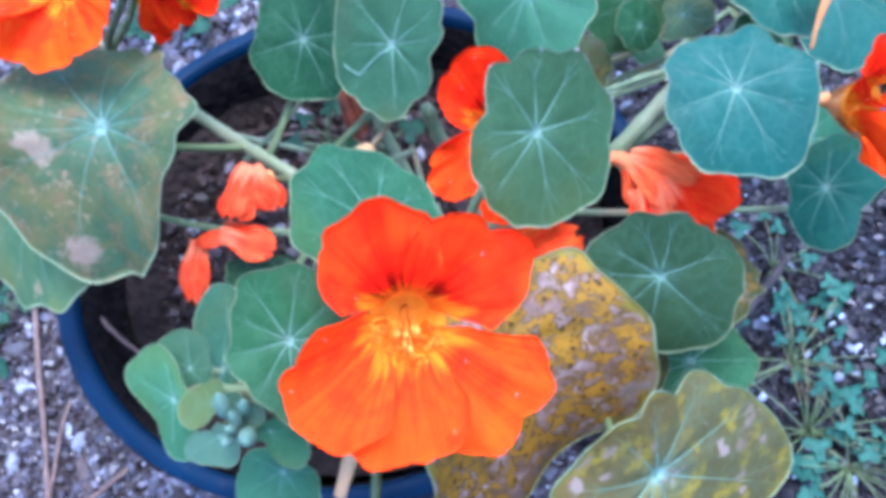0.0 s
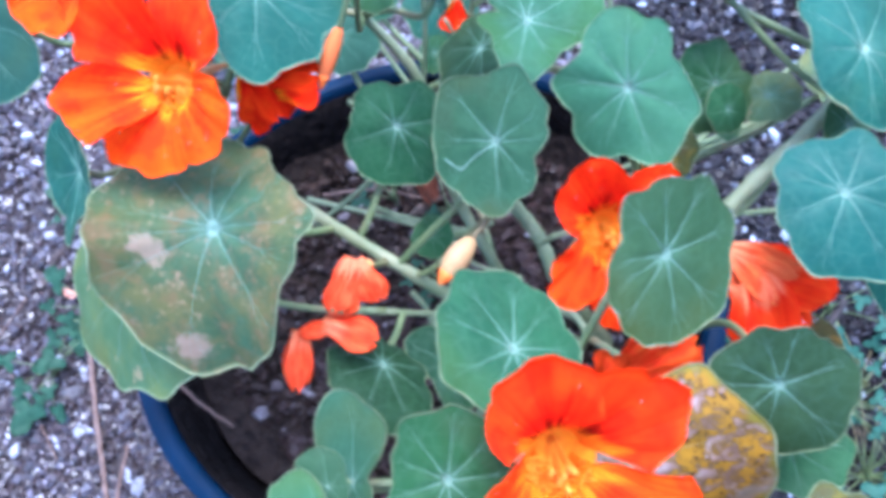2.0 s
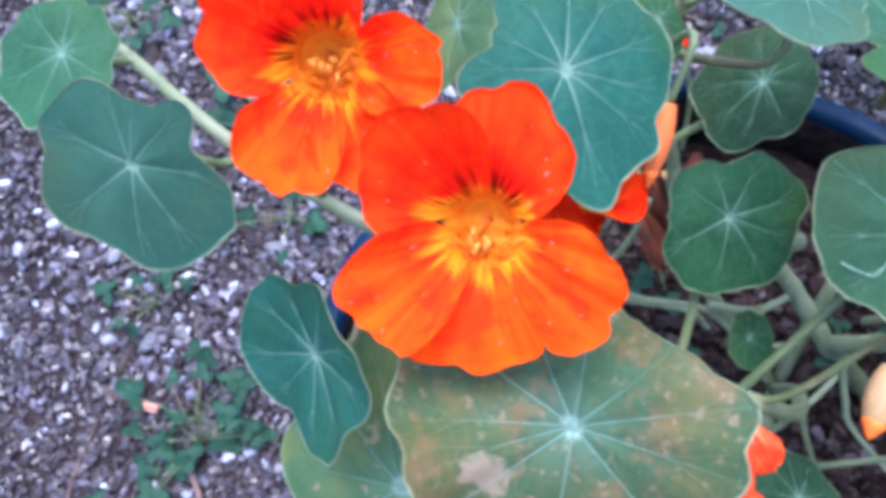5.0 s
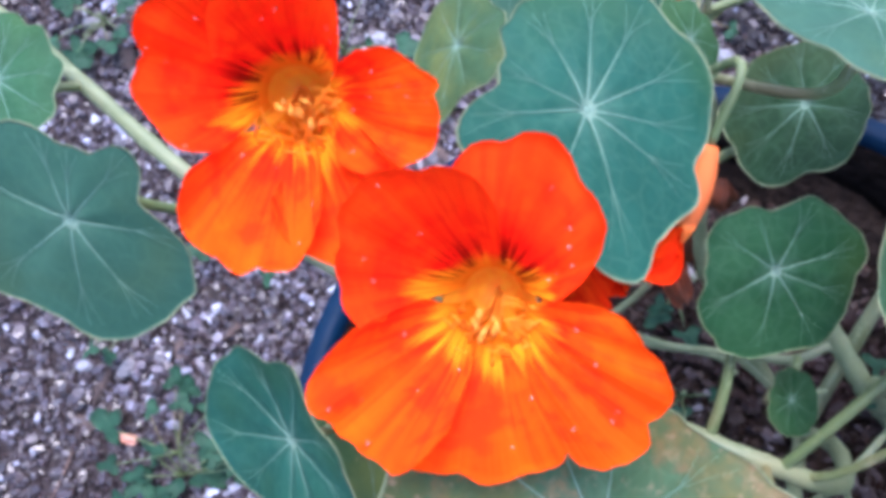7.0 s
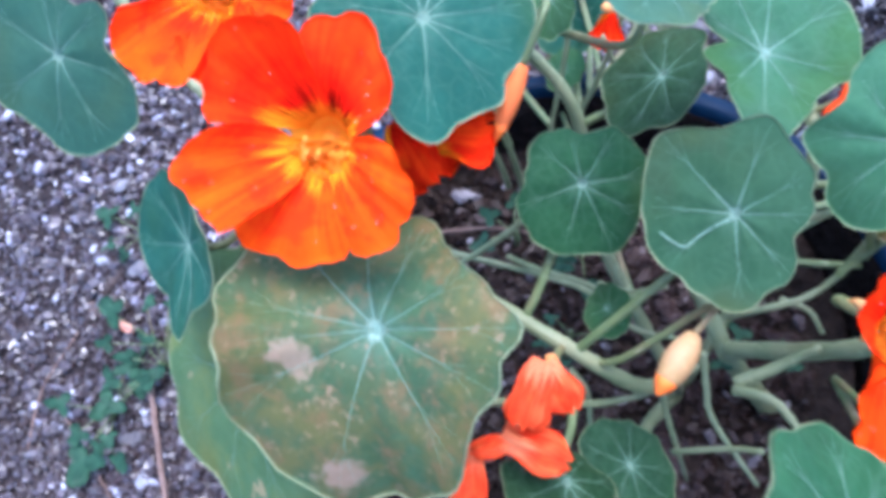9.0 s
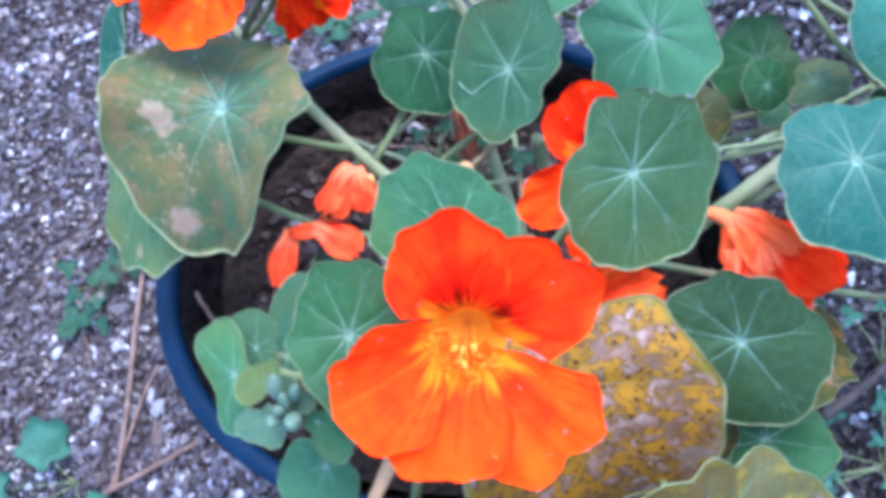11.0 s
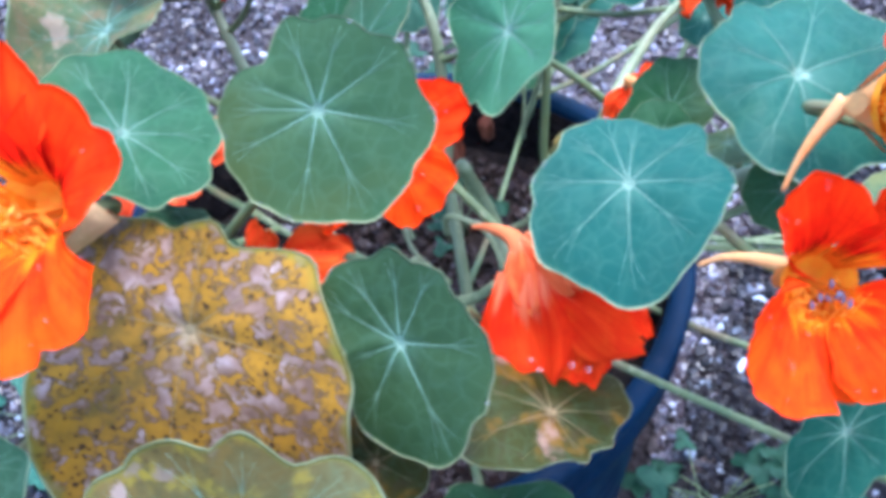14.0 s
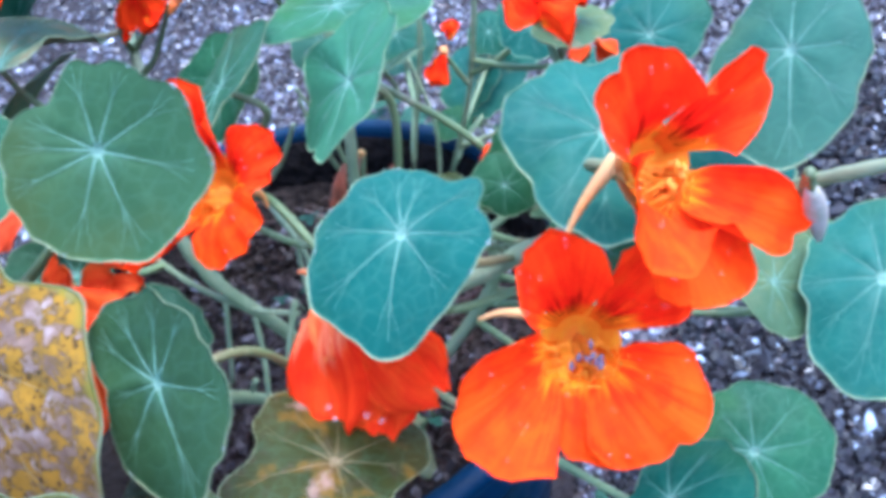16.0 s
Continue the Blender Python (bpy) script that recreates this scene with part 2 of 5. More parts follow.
def petal_material(name, edge, body, throat, blush, line, reach, upper):
    """v runs from the throat (0) to the petal's margin (1), u from side to side. reach: how far the yellow of the throat runs out."""
    n = Nodes(name, rough=0.6, spec=0.0)
    u, v = n.uv()
    seed = n.math("MULTIPLY", n.rand(), 40.0)

    def along(across, out):
        vec = n.node("CombineXYZ")
        n.put(vec.inputs[0], n.math("MULTIPLY", u, across))
        n.put(vec.inputs[1], n.math("MULTIPLY", v, out))
        n.put(vec.inputs[2], seed)
        return vec.outputs[0]

    streak = n.noise(1.0, 3, vector=along(8.0, 1.1))
    hair = n.noise(1.0, 2, vector=along(30.0, 1.6))
    cloud = n.noise(1.0, 3, vector=along(3.0, 3.0))
    off = n.math("ABSOLUTE", n.math("SUBTRACT", n.math("MULTIPLY", u, 2.0), 1.0))
    c = n.mix(n.span(n.math("ADD", n.math("MULTIPLY", streak, 0.6), n.math("MULTIPLY", cloud, 0.4)), 0.38, 0.62), body, edge)
    # red veins that fan out from the claw and fade towards the margin
    c = n.mix(n.math("MULTIPLY", n.span(hair, 0.48, 0.64), n.span(v, 0.45, 1.0, 0.75, 0.25)), c, blush)
    heart = n.math("MULTIPLY", n.span(v, 0.30, 0.80, 1.0, 0.0), n.span(off, 0.35, 0.95, 1.0, 0.0))
    c = n.mix(n.math("MULTIPLY", heart, 0.85 if upper else 0.5), c, blush)
    flush = n.noise(1.0, 3, vector=along(4.5, 5.0), rough=0.6)
    c = n.mix(n.span(flush, 0.50, 0.66, 0.0, 0.55), c, blush)
    c = n.mix(n.span(flush, 0.30, 0.46, 0.40, 0.0), c, tuple(min(1.0, x * k) for x, k in zip(edge, (1.0, 1.5, 1.0))))
    run = n.math("ADD", v, n.math("MULTIPLY", n.math("SUBTRACT", streak, 0.5), -0.75))
    if upper:
        # yellow towards the outer corner of the claw, dark lines up its middle
        run = n.math("ADD", run, n.span(u, 0.45, 0.92, 0.20, -0.16))
    c = n.mix(n.span(run, reach - 0.10, reach + 0.12, 1.0, 0.0), c, throat)
    c = n.mix(n.math("MULTIPLY", n.span(hair, 0.50, 0.58), n.span(v, 0.25, 0.62, 0.55, 0.0)), c, blush)
    c = n.mix(n.span(v, 0.14, 0.34, 0.8, 0.0), c, tuple(a * b for a, b in zip(throat, (0.86, 0.62, 0.5))))
    if upper:
        lines = n.math("MULTIPLY", n.span(hair, 0.50, 0.55), n.math("MULTIPLY", n.span(v, 0.10, 0.16), n.span(v, 0.30, 0.56, 1.0, 0.0)))
        c = n.mix(n.math("MULTIPLY", lines, n.span(off, 0.45, 0.85, 0.85, 0.0)), c, line)
    rim = n.math("ADD", v, n.math("MULTIPLY", n.math("SUBTRACT", cloud, 0.5), 0.05))
    c = n.mix(n.span(rim, 0.965, 0.995, 0.0, 0.5), c, edge)
    n.colour(c)
    n.bump(n.math("ADD", n.math("MULTIPLY", hair, 0.6), n.math("MULTIPLY", streak, 0.8)), 0.7, 0.0010)
    return n.glow_through(0.10, c).mat


RED, ORANGE, DARK_LINE = (0.78, 0.008, 0.001), (0.95, 0.052, 0.001), (0.12, 0.006, 0.002)
UPPER = petal_material("petal_upper_red_orange", (0.95, 0.048, 0.002), (0.93, 0.030, 0.001), (0.90, 0.21, 0.003), RED, DARK_LINE, 0.33, True)
LOWER = petal_material("petal_lower_orange", (0.96, 0.066, 0.001), ORANGE, (0.93, 0.25, 0.004), (0.88, 0.020, 0.002), DARK_LINE, 0.35, False)
UPPER_FIERY = petal_material("petal_upper_fiery", (0.95, 0.050, 0.002), (0.93, 0.029, 0.001), (0.94, 0.29, 0.004), (0.78, 0.007, 0.002), DARK_LINE, 0.34, True)
LOWER_FIERY = petal_material("petal_lower_fiery", (0.97, 0.085, 0.001), (0.95, 0.060, 0.001), (0.95, 0.34, 0.006), (0.87, 0.014, 0.003), DARK_LINE, 0.37, False)
WET = petal_material("petal_wet_red", (0.94, 0.060, 0.007), (0.92, 0.036, 0.004), (0.90, 0.22, 0.09), (0.82, 0.016, 0.004), DARK_LINE, 0.38, False)
SALMON = petal_material("petal_back_salmon", (0.90, 0.17, 0.05), (0.88, 0.12, 0.03), (0.84, 0.30, 0.13), (0.82, 0.06, 0.012), DARK_LINE, 0.40, False)
LIMP = petal_material("petal_limp_salmon_red", (0.90, 0.120, 0.038), (0.88, 0.062, 0.014), (0.88, 0.27, 0.12), (0.82, 0.035, 0.010), DARK_LINE, 0.42, False)
WILTED = petal_material("petal_wilted_orange", (0.88, 0.105, 0.014), (0.84, 0.055, 0.008), (0.82, 0.24, 0.08), (0.80, 0.030, 0.008), DARK_LINE, 0.25, False)


def plain(name, a, b, scale, rough=0.6, spec=0.4, bump=0.0, distance=0.001):
    n = Nodes(name, rough, spec)
    c = n.mix(n.span(n.noise(scale, 4), 0.32, 0.68), a, b)
    c = n.mix(n.span(n.noise(scale * 7, 3), 0.45, 0.8, 0.0, 0.4), c, tuple(min(1.0, v * 1.7) for v in a))
    n.colour(c)
    if bump:
        n.bump(n.noise(scale * 5, 4), bump, distance)
    return n.mat


def water_material():
    n = Nodes("water_bead", rough=0.06, spec=0.9)
    clear = n.node("BsdfTransparent")
    m = n.node("MixShader")
    n.put(m.inputs[0], 0.87)
    n.colour((0.82, 0.80, 0.80))
    n.put(m.inputs[1], n.bsdf.outputs[0])
    n.put(m.inputs[2], clear.outputs[0])
    n.put(n.out.inputs[0], m.outputs[0])
    return n.mat


FUNNEL = plain("flower_throat_golden", (0.90, 0.25, 0.002), (0.92, 0.36, 0.004), 500)
CALYX = plain("flower_calyx_salmon_amber", (0.74, 0.28, 0.08), (0.66, 0.33, 0.11), 120)
SPUR = plain("flower_spur_amber", (0.74, 0.27, 0.07), (0.68, 0.36, 0.14), 90)
FRINGE = plain("petal_fringe_golden", (0.86, 0.23, 0.004), (0.88, 0.32, 0.008), 300)
ANTHER = plain("stamen_ochre", (0.66, 0.20, 0.008), (0.72, 0.27, 0.012), 400)
POLLEN = plain("anther_ochre_yellow", (0.74, 0.30, 0.020), (0.60, 0.26, 0.030), 500)
POLLEN_GREY = plain("anther_spent_grey", (0.16, 0.15, 0.20), (0.09, 0.08, 0.12), 500)
WATER = water_material()
BUD = plain("faded_bud_cream", (0.42, 0.24, 0.11), (0.37, 0.23, 0.09), 110)
BUD_TIP = plain("bud_tip_orange", (0.85, 0.13, 0.015), (0.80, 0.20, 0.02), 200)
BUD_YOUNG = plain("bud_young_pale_green", (0.105, 0.165, 0.115), (0.070, 0.125, 0.080), 200)
BUD_PINK = plain("bud_pinkish_green", (0.40, 0.31, 0.27), (0.32, 0.28, 0.20), 160)
WEED = plain("weed_leaf_green", (0.024, 0.070, 0.036), (0.015, 0.046, 0.024), 120, 0.6, 0.2)
WEED_PALE = plain("weed_leaf_bluish_green", (0.036, 0.110, 0.072), (0.024, 0.078, 0.048), 120, 0.6, 0.2)
TWIG = plain("dry_twig_brown", (0.13, 0.075, 0.055), (0.22, 0.14, 0.11), 90, 0.8, bump=0.5)
TWIG_DARK = plain("wet_twig_dark", (0.030, 0.022, 0.020), (0.055, 0.04, 0.035), 90, 0.6, bump=0.5)
DEAD = plain("dead_petal_rust", (0.22, 0.045, 0.014), (0.10, 0.032, 0.014), 120, 0.7)
PINK = plain("fallen_petal_pink", (0.62, 0.26, 0.18), (0.55, 0.30, 0.22), 120, 0.7)


def pot_material():
    n = Nodes("pot_plastic_dark_blue", rough=0.5, spec=0.12)
    c = n.mix(n.span(n.noise(25, 4), 0.3, 0.7), (0.001, 0.011, 0.030), (0.002, 0.018, 0.048))
    c = n.mix(n.span(n.noise(140, 4), 0.58, 0.8, 0.0, 0.25), c, (0.05, 0.05, 0.07))
    n.put(n.bsdf.inputs["Roughness"], n.span(n.noise(60, 3), 0.3, 0.7, 0.42, 0.6))
    return n.colour(c).bump(n.noise(300, 3), 0.12, 0.0004).mat


def ground_material(name, a, b, c3, spec=0.35):
    n = Nodes(name, rough=0.8, spec=spec)
    c = n.mix(n.span(n.noise(18, 4), 0.35, 0.65), a, b)
    c = n.mix(n.span(n.noise(160, 4), 0.45, 0.7), c, c3)
    return n.colour(c).bump(n.math("ADD", n.noise(220, 5), n.cells(160)), 0.9, 0.004).mat


def chip_material(name, *stops, rough=0.45, spec=0.6, damp_tone=(0.046, 0.028, 0.026)):
    n = Nodes(name, rough=rough, spec=spec)
    c = n.ramp(n.island(), *stops)
    c = n.mix(n.span(n.noise(420, 4), 0.45, 0.75, 0.0, 0.55), c, tuple(v * 1.4 for v in damp_tone))
    damp = n.math("ADD", n.math("MULTIPLY", n.noise(17, 4), 0.6), n.math("MULTIPLY", n.noise(55, 3), 0.4))
    c = n.mix(n.span(damp, 0.46, 0.56, 0.0, 0.80), c, damp_tone)
    n.put(n.bsdf.inputs["Roughness"], n.span(n.noise(200, 2), 0.3, 0.7, 0.16, 0.5))
    return n.colour(c).bump(n.noise(600, 3), 0.5, 0.0006).mat


POT = pot_material()
# near-black colour that stands for the shade inside the pot
INNER_SHADE = ground_material("inner_wall_shade_dark", (0.008, 0.006, 0.006), (0.014, 0.010, 0.009), (0.005, 0.004, 0.004), 0.05)
GROUND = ground_material("wet_bark_and_grit", (0.030, 0.022, 0.022), (0.058, 0.044, 0.044), (0.018, 0.013, 0.013), 0.15)
SOIL = ground_material("potting_soil_dark", (0.020, 0.013, 0.010), (0.036, 0.024, 0.019), (0.011, 0.007, 0.006), 0.12)
CHIPS = chip_material("grit_mixed_chips", (0.0, (0.024, 0.015, 0.015)), (0.34, (0.055, 0.036, 0.038)), (0.68, (0.098, 0.072, 0.082)), (0.88, (0.165, 0.138, 0.170)), (0.96, (0.35, 0.33, 0.41)), (1.0, (0.74, 0.74, 0.84)), spec=0.85)
# the ramp's pale bluish end paints sky glints on a few wet chips
MULCH = chip_material("wet_bark_mulch_glints", (0.0, (0.008, 0.007, 0.008)), (0.60, (0.022, 0.018, 0.021)), (0.90, (0.046, 0.040, 0.049)), (0.95, (0.17, 0.18, 0.23)), (1.0, (0.66, 0.72, 0.84)), spec=0.22, damp_tone=(0.014, 0.010, 0.010))
SOIL_CHIPS = chip_material("potting_mix_chips", (0.0, (0.014, 0.008, 0.006)), (0.55, (0.032, 0.020, 0.015)), (0.85, (0.062, 0.041, 0.033)), (0.95, (0.12, 0.095, 0.095)), (1.0, (0.34, 0.31, 0.33)), spec=0.15)


def piece_material(name, *stops, rough=0.5):
    n = Nodes(name, rough=rough, spec=0.5)
    c = n.ramp(n.rand(), *stops)
    c = n.mix(n.span(n.noise(1.6, 4), 0.48, 0.72, 0.0, 0.6), c, tuple(v * 0.35 for v in stops[0][1]))
    return n.colour(c).bump(n.noise(3.0, 4), 0.5, 0.3).mat


STONE = piece_material("pale_grit_stone", (0.0, (0.15, 0.13, 0.135)), (0.5, (0.26, 0.24, 0.26)), (0.85, (0.42, 0.41, 0.45)), (1.0, (0.70, 0.71, 0.76)))
BARK = piece_material("dark_bark_chip", (0.0, (0.040, 0.026, 0.022)), (0.6, (0.085, 0.055, 0.046)), (1.0, (0.15, 0.10, 0.085)), rough=0.7)


# ---- building helpers ----
def link(name, verts, faces, material, parent=None, uvs=None, label="", smooth=True):
    """One mesh object; with a parent it is a part of it, in the parent's own space."""
    me = bpy.data.meshes.new(name)
    me.from_pydata([tuple(v) for v in verts], [], faces)
    if uvs is not None:
        layer = me.uv_layers.new(name="UVMap")
        idx = np.empty(len(me.loops), dtype=np.int32)
        me.loops.foreach_get("vertex_index", idx)
        layer.data.foreach_set("uv", np.asarray(uvs, dtype=np.float32)[idx].ravel())
    if smooth:
        me.polygons.foreach_set("use_smooth", [True] * len(me.polygons))
    me.materials.append(material)
    me.update()
    ob = new(name, me)
    if parent is not None:
        ob.parent = parent
    return tagged(ob, label=label)


def grid_faces(rows, cols, wrap=False, start=0):
    out = []
    for i in range(rows - 1):
        for j in range(cols if wrap else cols - 1):
            k = (j + 1) % cols
            out.append((start + i * cols + j, start + i * cols + k, start + (i + 1) * cols + k, start + (i + 1) * cols + j))
    return out


def facing(at, normal, up=(0, 1, 0)):
    """A pose at a place, its z along the normal and its y as near to up as can be."""
    z = Vector(normal).normalized()
    x = Vector(up).cross(z).normalized()
    y = z.cross(x)
    return Matrix.Translation(at) @ Matrix((x, y, z)).transposed().to_4x4()


def bend(points, steps):
    """Catmull-Rom curve through the points."""
    p = [Vector(q) for q in points]
    p = [2 * p[0] - p[1]] + p + [2 * p[-1] - p[-2]]
    out = []
    for i in range(1, len(p) - 2):
        for s in range(steps):
            t = s / steps
            a, b, c, d = p[i - 1 : i + 3]
            out.append(0.5 * (2 * b + (c - a) * t + (2 * a - 5 * b + 4 * c - d) * t * t + (3 * b - a - 3 * c + d) * t**3))
    return out + [p[-2]]


def tube(line, radii, sides=8, start=0):
    """Verts and faces of a round tube along a line; radii at its start and end (or one for each point)."""
    n = len(line)
    if len(radii) == 2:
        radii = [radii[0] + (radii[1] - radii[0]) * i / (n - 1) for i in range(n)]
    verts, faces = [], []
    side = None
    for i, p in enumerate(line):
        way = (line[min(i + 1, n - 1)] - line[max(i - 1, 0)]).normalized()
        side = way.orthogonal().normalized() if side is None else (side - way * side.dot(way)).normalized()
        other = way.cross(side)
        for k in range(sides):
            a = math.tau * k / sides
            verts.append(p + (side * math.cos(a) + other * math.sin(a)) * radii[i])
    faces = grid_faces(n, sides, True, start)
    verts += [line[0], line[-1]]
    base = start + n * sides
    for k in range(sides):
        faces.append((base, start + (k + 1) % sides, start + k))
        faces.append((base + 1, start + (n - 1) * sides + k, start + (n - 1) * sides + (k + 1) % sides))
    return verts, faces


def gather(pieces):
    """Joins pieces of verts and faces that each count from nought."""
    verts, faces = [], []
    for v, f in pieces:
        n = len(verts)
        verts += v
        faces += [tuple(i + n for i in q) for q in f]
    return verts, faces


def lathe(profile, squash, sides=96):
    """A closed ring from a profile of (radius, height), oval by squash."""
    verts = []
    for r, z in profile:
        for k in range(sides):
            a = math.tau * k / sides
            q = r * (1 + squash * math.cos(2 * a))
            verts.append(Vector((q * math.cos(a), q * math.sin(a), z)))
    return verts, grid_faces(len(profile), sides, True)


# ---- ground ----
def level(x, y):
    """Height of the ground: it falls and rises a little round the pot and lies flat far off."""
    sx, sy = math.tanh(x / 1.5) * 1.5, math.tanh(y / 1.5) * 1.5
    near = math.exp(-(x * x + y * y) / 9.0)
    rough = 0.004 * noise.noise((x * 9, y * 9, 0.3)) + 0.002 * noise.noise((x * 30, y * 30, 1.7))
    return GROUND_AT[0] + GROUND_AT[1] * sx + GROUND_AT[2] * sy + rough * near


GROUND_AT = (-0.0001, 0.0587, -0.0505)
axis = [s * d for s in (-1,) for d in (400, 150, 60, 25, 10, 5, 3, 2, 1.5, 1.2)] + [i * 0.02 for i in range(-50, 51)] + [1.2, 1.5, 2, 3, 5, 10, 25, 60, 150, 400]
gv = [Vector((x - 0.05, y + 0.2, level(x - 0.05, y + 0.2))) for y in axis for x in axis]
ground = link("ground", gv, grid_faces(len(axis), len(axis)), GROUND)
tagged(ground, "dark damp bark mulch mixed with pale grit", "ground", kind="structure")


def chips(count, place, size, flat, seed):
    """Small angular chips: squashed, jittered six-cornered bodies set down at random."""
    r = random.Random(seed)
    verts, faces = [], []
    for _ in range(count):
        x, y, z = place(r)
        s = size(r)
        spin = Euler((r.uniform(-0.6, 0.6), r.uniform(-0.6, 0.6), r.uniform(0, 6.3))).to_matrix()
        long, wide, high = s * r.uniform(0.8, 1.7), s * r.uniform(0.6, 1.0), s * r.uniform(*flat)
        n = len(verts)
        k = 5
        for ring, lift in ((1.0, -0.2), (0.72, 0.8)):
            for i in range(k):
                a = math.tau * i / k + r.uniform(-0.3, 0.3)
                q = ring * r.uniform(0.75, 1.15)
                v = spin @ Vector((long * q * math.cos(a), wide * q * math.sin(a), high * lift * r.uniform(0.7, 1.2)))
                verts.append((x + v.x, y + v.y, z + v.z))
        faces += [(n + i, n + (i + 1) % k, n + k + (i + 1) % k, n + k + i) for i in range(k)]
        faces += [tuple(n + k + i for i in range(k)), tuple(n + k - 1 - i for i in range(k))]
    return verts, faces


POT_AT, POT_R, POT_SQUASH = Vector((-0.0682, 0.1287, 0.1459)), 0.1312, 0.034
POT_TILT = facing(POT_AT, (-0.056, 0.162, 1.0))


def in_pot(x, y, margin=0.0):
    dx, dy = x - POT_AT.x, y - POT_AT.y
    return math.hypot(dx / (1 + POT_SQUASH), dy / (1 - POT_SQUASH)) < POT_R * 0.86 + margin


def mulched(x, y, r):
    """Whether a place lies in the drifts of bark mulch beside and before the pot."""
    edge = 0.062 + 0.05 * noise.noise((x * 9, y * 9, 6.0))
    front = y < -0.015 + 0.05 * noise.noise((x * 11, y * 11, 2.0))
    beside = edge < x and math.hypot((x - 0.15) / 0.34, (y - 0.15) / 0.36) < 1 + 0.3 * noise.noise((x * 7, y * 7, 4.0))
    front = front and math.hypot((x + 0.24) / 0.30, (y + 0.06) / 0.17) < 1 + 0.3 * noise.noise((x * 7, y * 7, 4.0))
    return (beside and r.random() < 0.90) or (front and r.random() < 0.75)


def on_ground(r):
    while True:
        x, y = r.gauss(-0.01, 0.38), r.gauss(0.20, 0.38)
        if not in_pot(x, y) and not mulched(x, y, r):
            return x, y, level(x, y) + r.uniform(0.0005, 0.0035)


def far_ground(r):
    while True:
        x, y = r.gauss(0.0, 1.0), r.gauss(0.4, 1.0)
        if math.hypot(x, y - 0.2) > 0.45 and not mulched(x, y, r):
            return x, y, level(x, y) + r.uniform(0.0005, 0.0035)


cv, cf = chips(26000, far_ground, lambda r: 0.0022 + 0.0050 * r.random() ** 1.5, (0.45, 0.9), 6)
far_gravel = link("gravel", cv, cf, CHIPS, smooth=False)
tagged(far_gravel, "loose grit chips further out on the ground", "gravel", kind="stuff")
def close_ground(r):
    while True:
        x, y = r.gauss(-0.02, 0.23), r.gauss(0.14, 0.23)
        if not in_pot(x, y) and not mulched(x, y, r):
            return x, y, level(x, y) + r.uniform(0.0002, 0.0022)


cv, cf = chips(46000, close_ground, lambda r: 0.0008 + 0.0016 * r.random(), (0.4, 1.0), 9)
fine_grit = link("fine_grit", cv, cf, CHIPS, smooth=False)
tagged(fine_grit, "fine dark and pale grit between the larger chips", "grit", kind="stuff")
cv, cf = chips(46000, on_ground, lambda r: 0.0013 + 0.0036 * r.random() ** 1.8, (0.45, 0.9), 5)
gravel = link("gravel", cv, cf, CHIPS, smooth=False)
tagged(gravel, "loose small dark and pale grit chips on the ground", "gravel", kind="stuff")


def beside_pot(r):
    while True:
        x, y = 0.045 + abs(r.gauss(0.0, 0.19)), r.gauss(0.15, 0.18)
        if not in_pot(x, y, 0.015):
            return x, y, level(x, y) + r.uniform(0.001, 0.006)


cv, cf = chips(30000, beside_pot, lambda r: 0.0014 + 0.0038 * r.random() ** 2, (0.25, 0.5), 15)
mulch = link("bark_mulch", cv, cf, MULCH, smooth=False)
tagged(mulch, "dark wet bark mulch lying beside the pot", "mulch", kind="stuff")


def before_pot(r):
    while True:
        x, y = r.gauss(-0.24, 0.13), -0.01 - abs(r.gauss(0.0, 0.08))
        if not in_pot(x, y, 0.015):
            return x, y, level(x, y) + r.uniform(0.0005, 0.004)


cv, cf = chips(9000, before_pot, lambda r: 0.0014 + 0.0040 * r.random() ** 2, (0.25, 0.5), 16)
front_mulch = link("bark_mulch", cv, cf, MULCH, smooth=False)
tagged(front_mulch, "dark damp bark bits lying before the pot", "mulch", kind="stuff")

# ---- pot ----
pot = tagged(new("plant_pot"), "round dark blue plastic plant pot with a thick rim", "plant pot")
pot.matrix_world = POT_TILT
R = POT_R
deep = POT_AT.z - level(POT_AT.x, POT_AT.y) + 0.012
wall_profile = [(0.02, -deep), (R * 0.72, -deep), (R * 0.74, -deep + 0.004), (R * 0.93, -0.026), (R * 0.934, -0.022), (R * 0.926, -0.022), (R * 0.72, -deep + 0.004), (0.02, -deep + 0.003)]
v, f = lathe(wall_profile, POT_SQUASH)
link("pot_wall", v, f, POT, pot)
# added dark liner over the plastic: the inner wall's shade as a sheet
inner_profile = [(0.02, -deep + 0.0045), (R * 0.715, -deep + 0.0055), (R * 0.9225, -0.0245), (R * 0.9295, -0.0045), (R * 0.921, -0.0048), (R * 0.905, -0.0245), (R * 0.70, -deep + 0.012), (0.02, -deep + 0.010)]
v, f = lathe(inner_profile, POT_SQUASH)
link("inner_wall_shade", v, f, INNER_SHADE, pot, label="dark liner that paints shade on the inner wall")
rim_profile = [(R * 0.934, -0.024), (R * 0.972, -0.026), (R * 0.977, -0.022), (R * 0.981, -0.010), (R * 0.998, -0.005), (R * 1.002, -0.001), (R * 0.994, 0.001), (R * 0.955, 0.0012), (R * 0.940, 0.0004), (R * 0.932, -0.003), (R * 0.924, -0.024), (R * 0.934, -0.024)]
v, f = lathe(rim_profile, POT_SQUASH)
link("pot_rim", v, f, POT, pot, label="thick rolled rim of glossy blue plastic")

SOIL_Z = 0.088


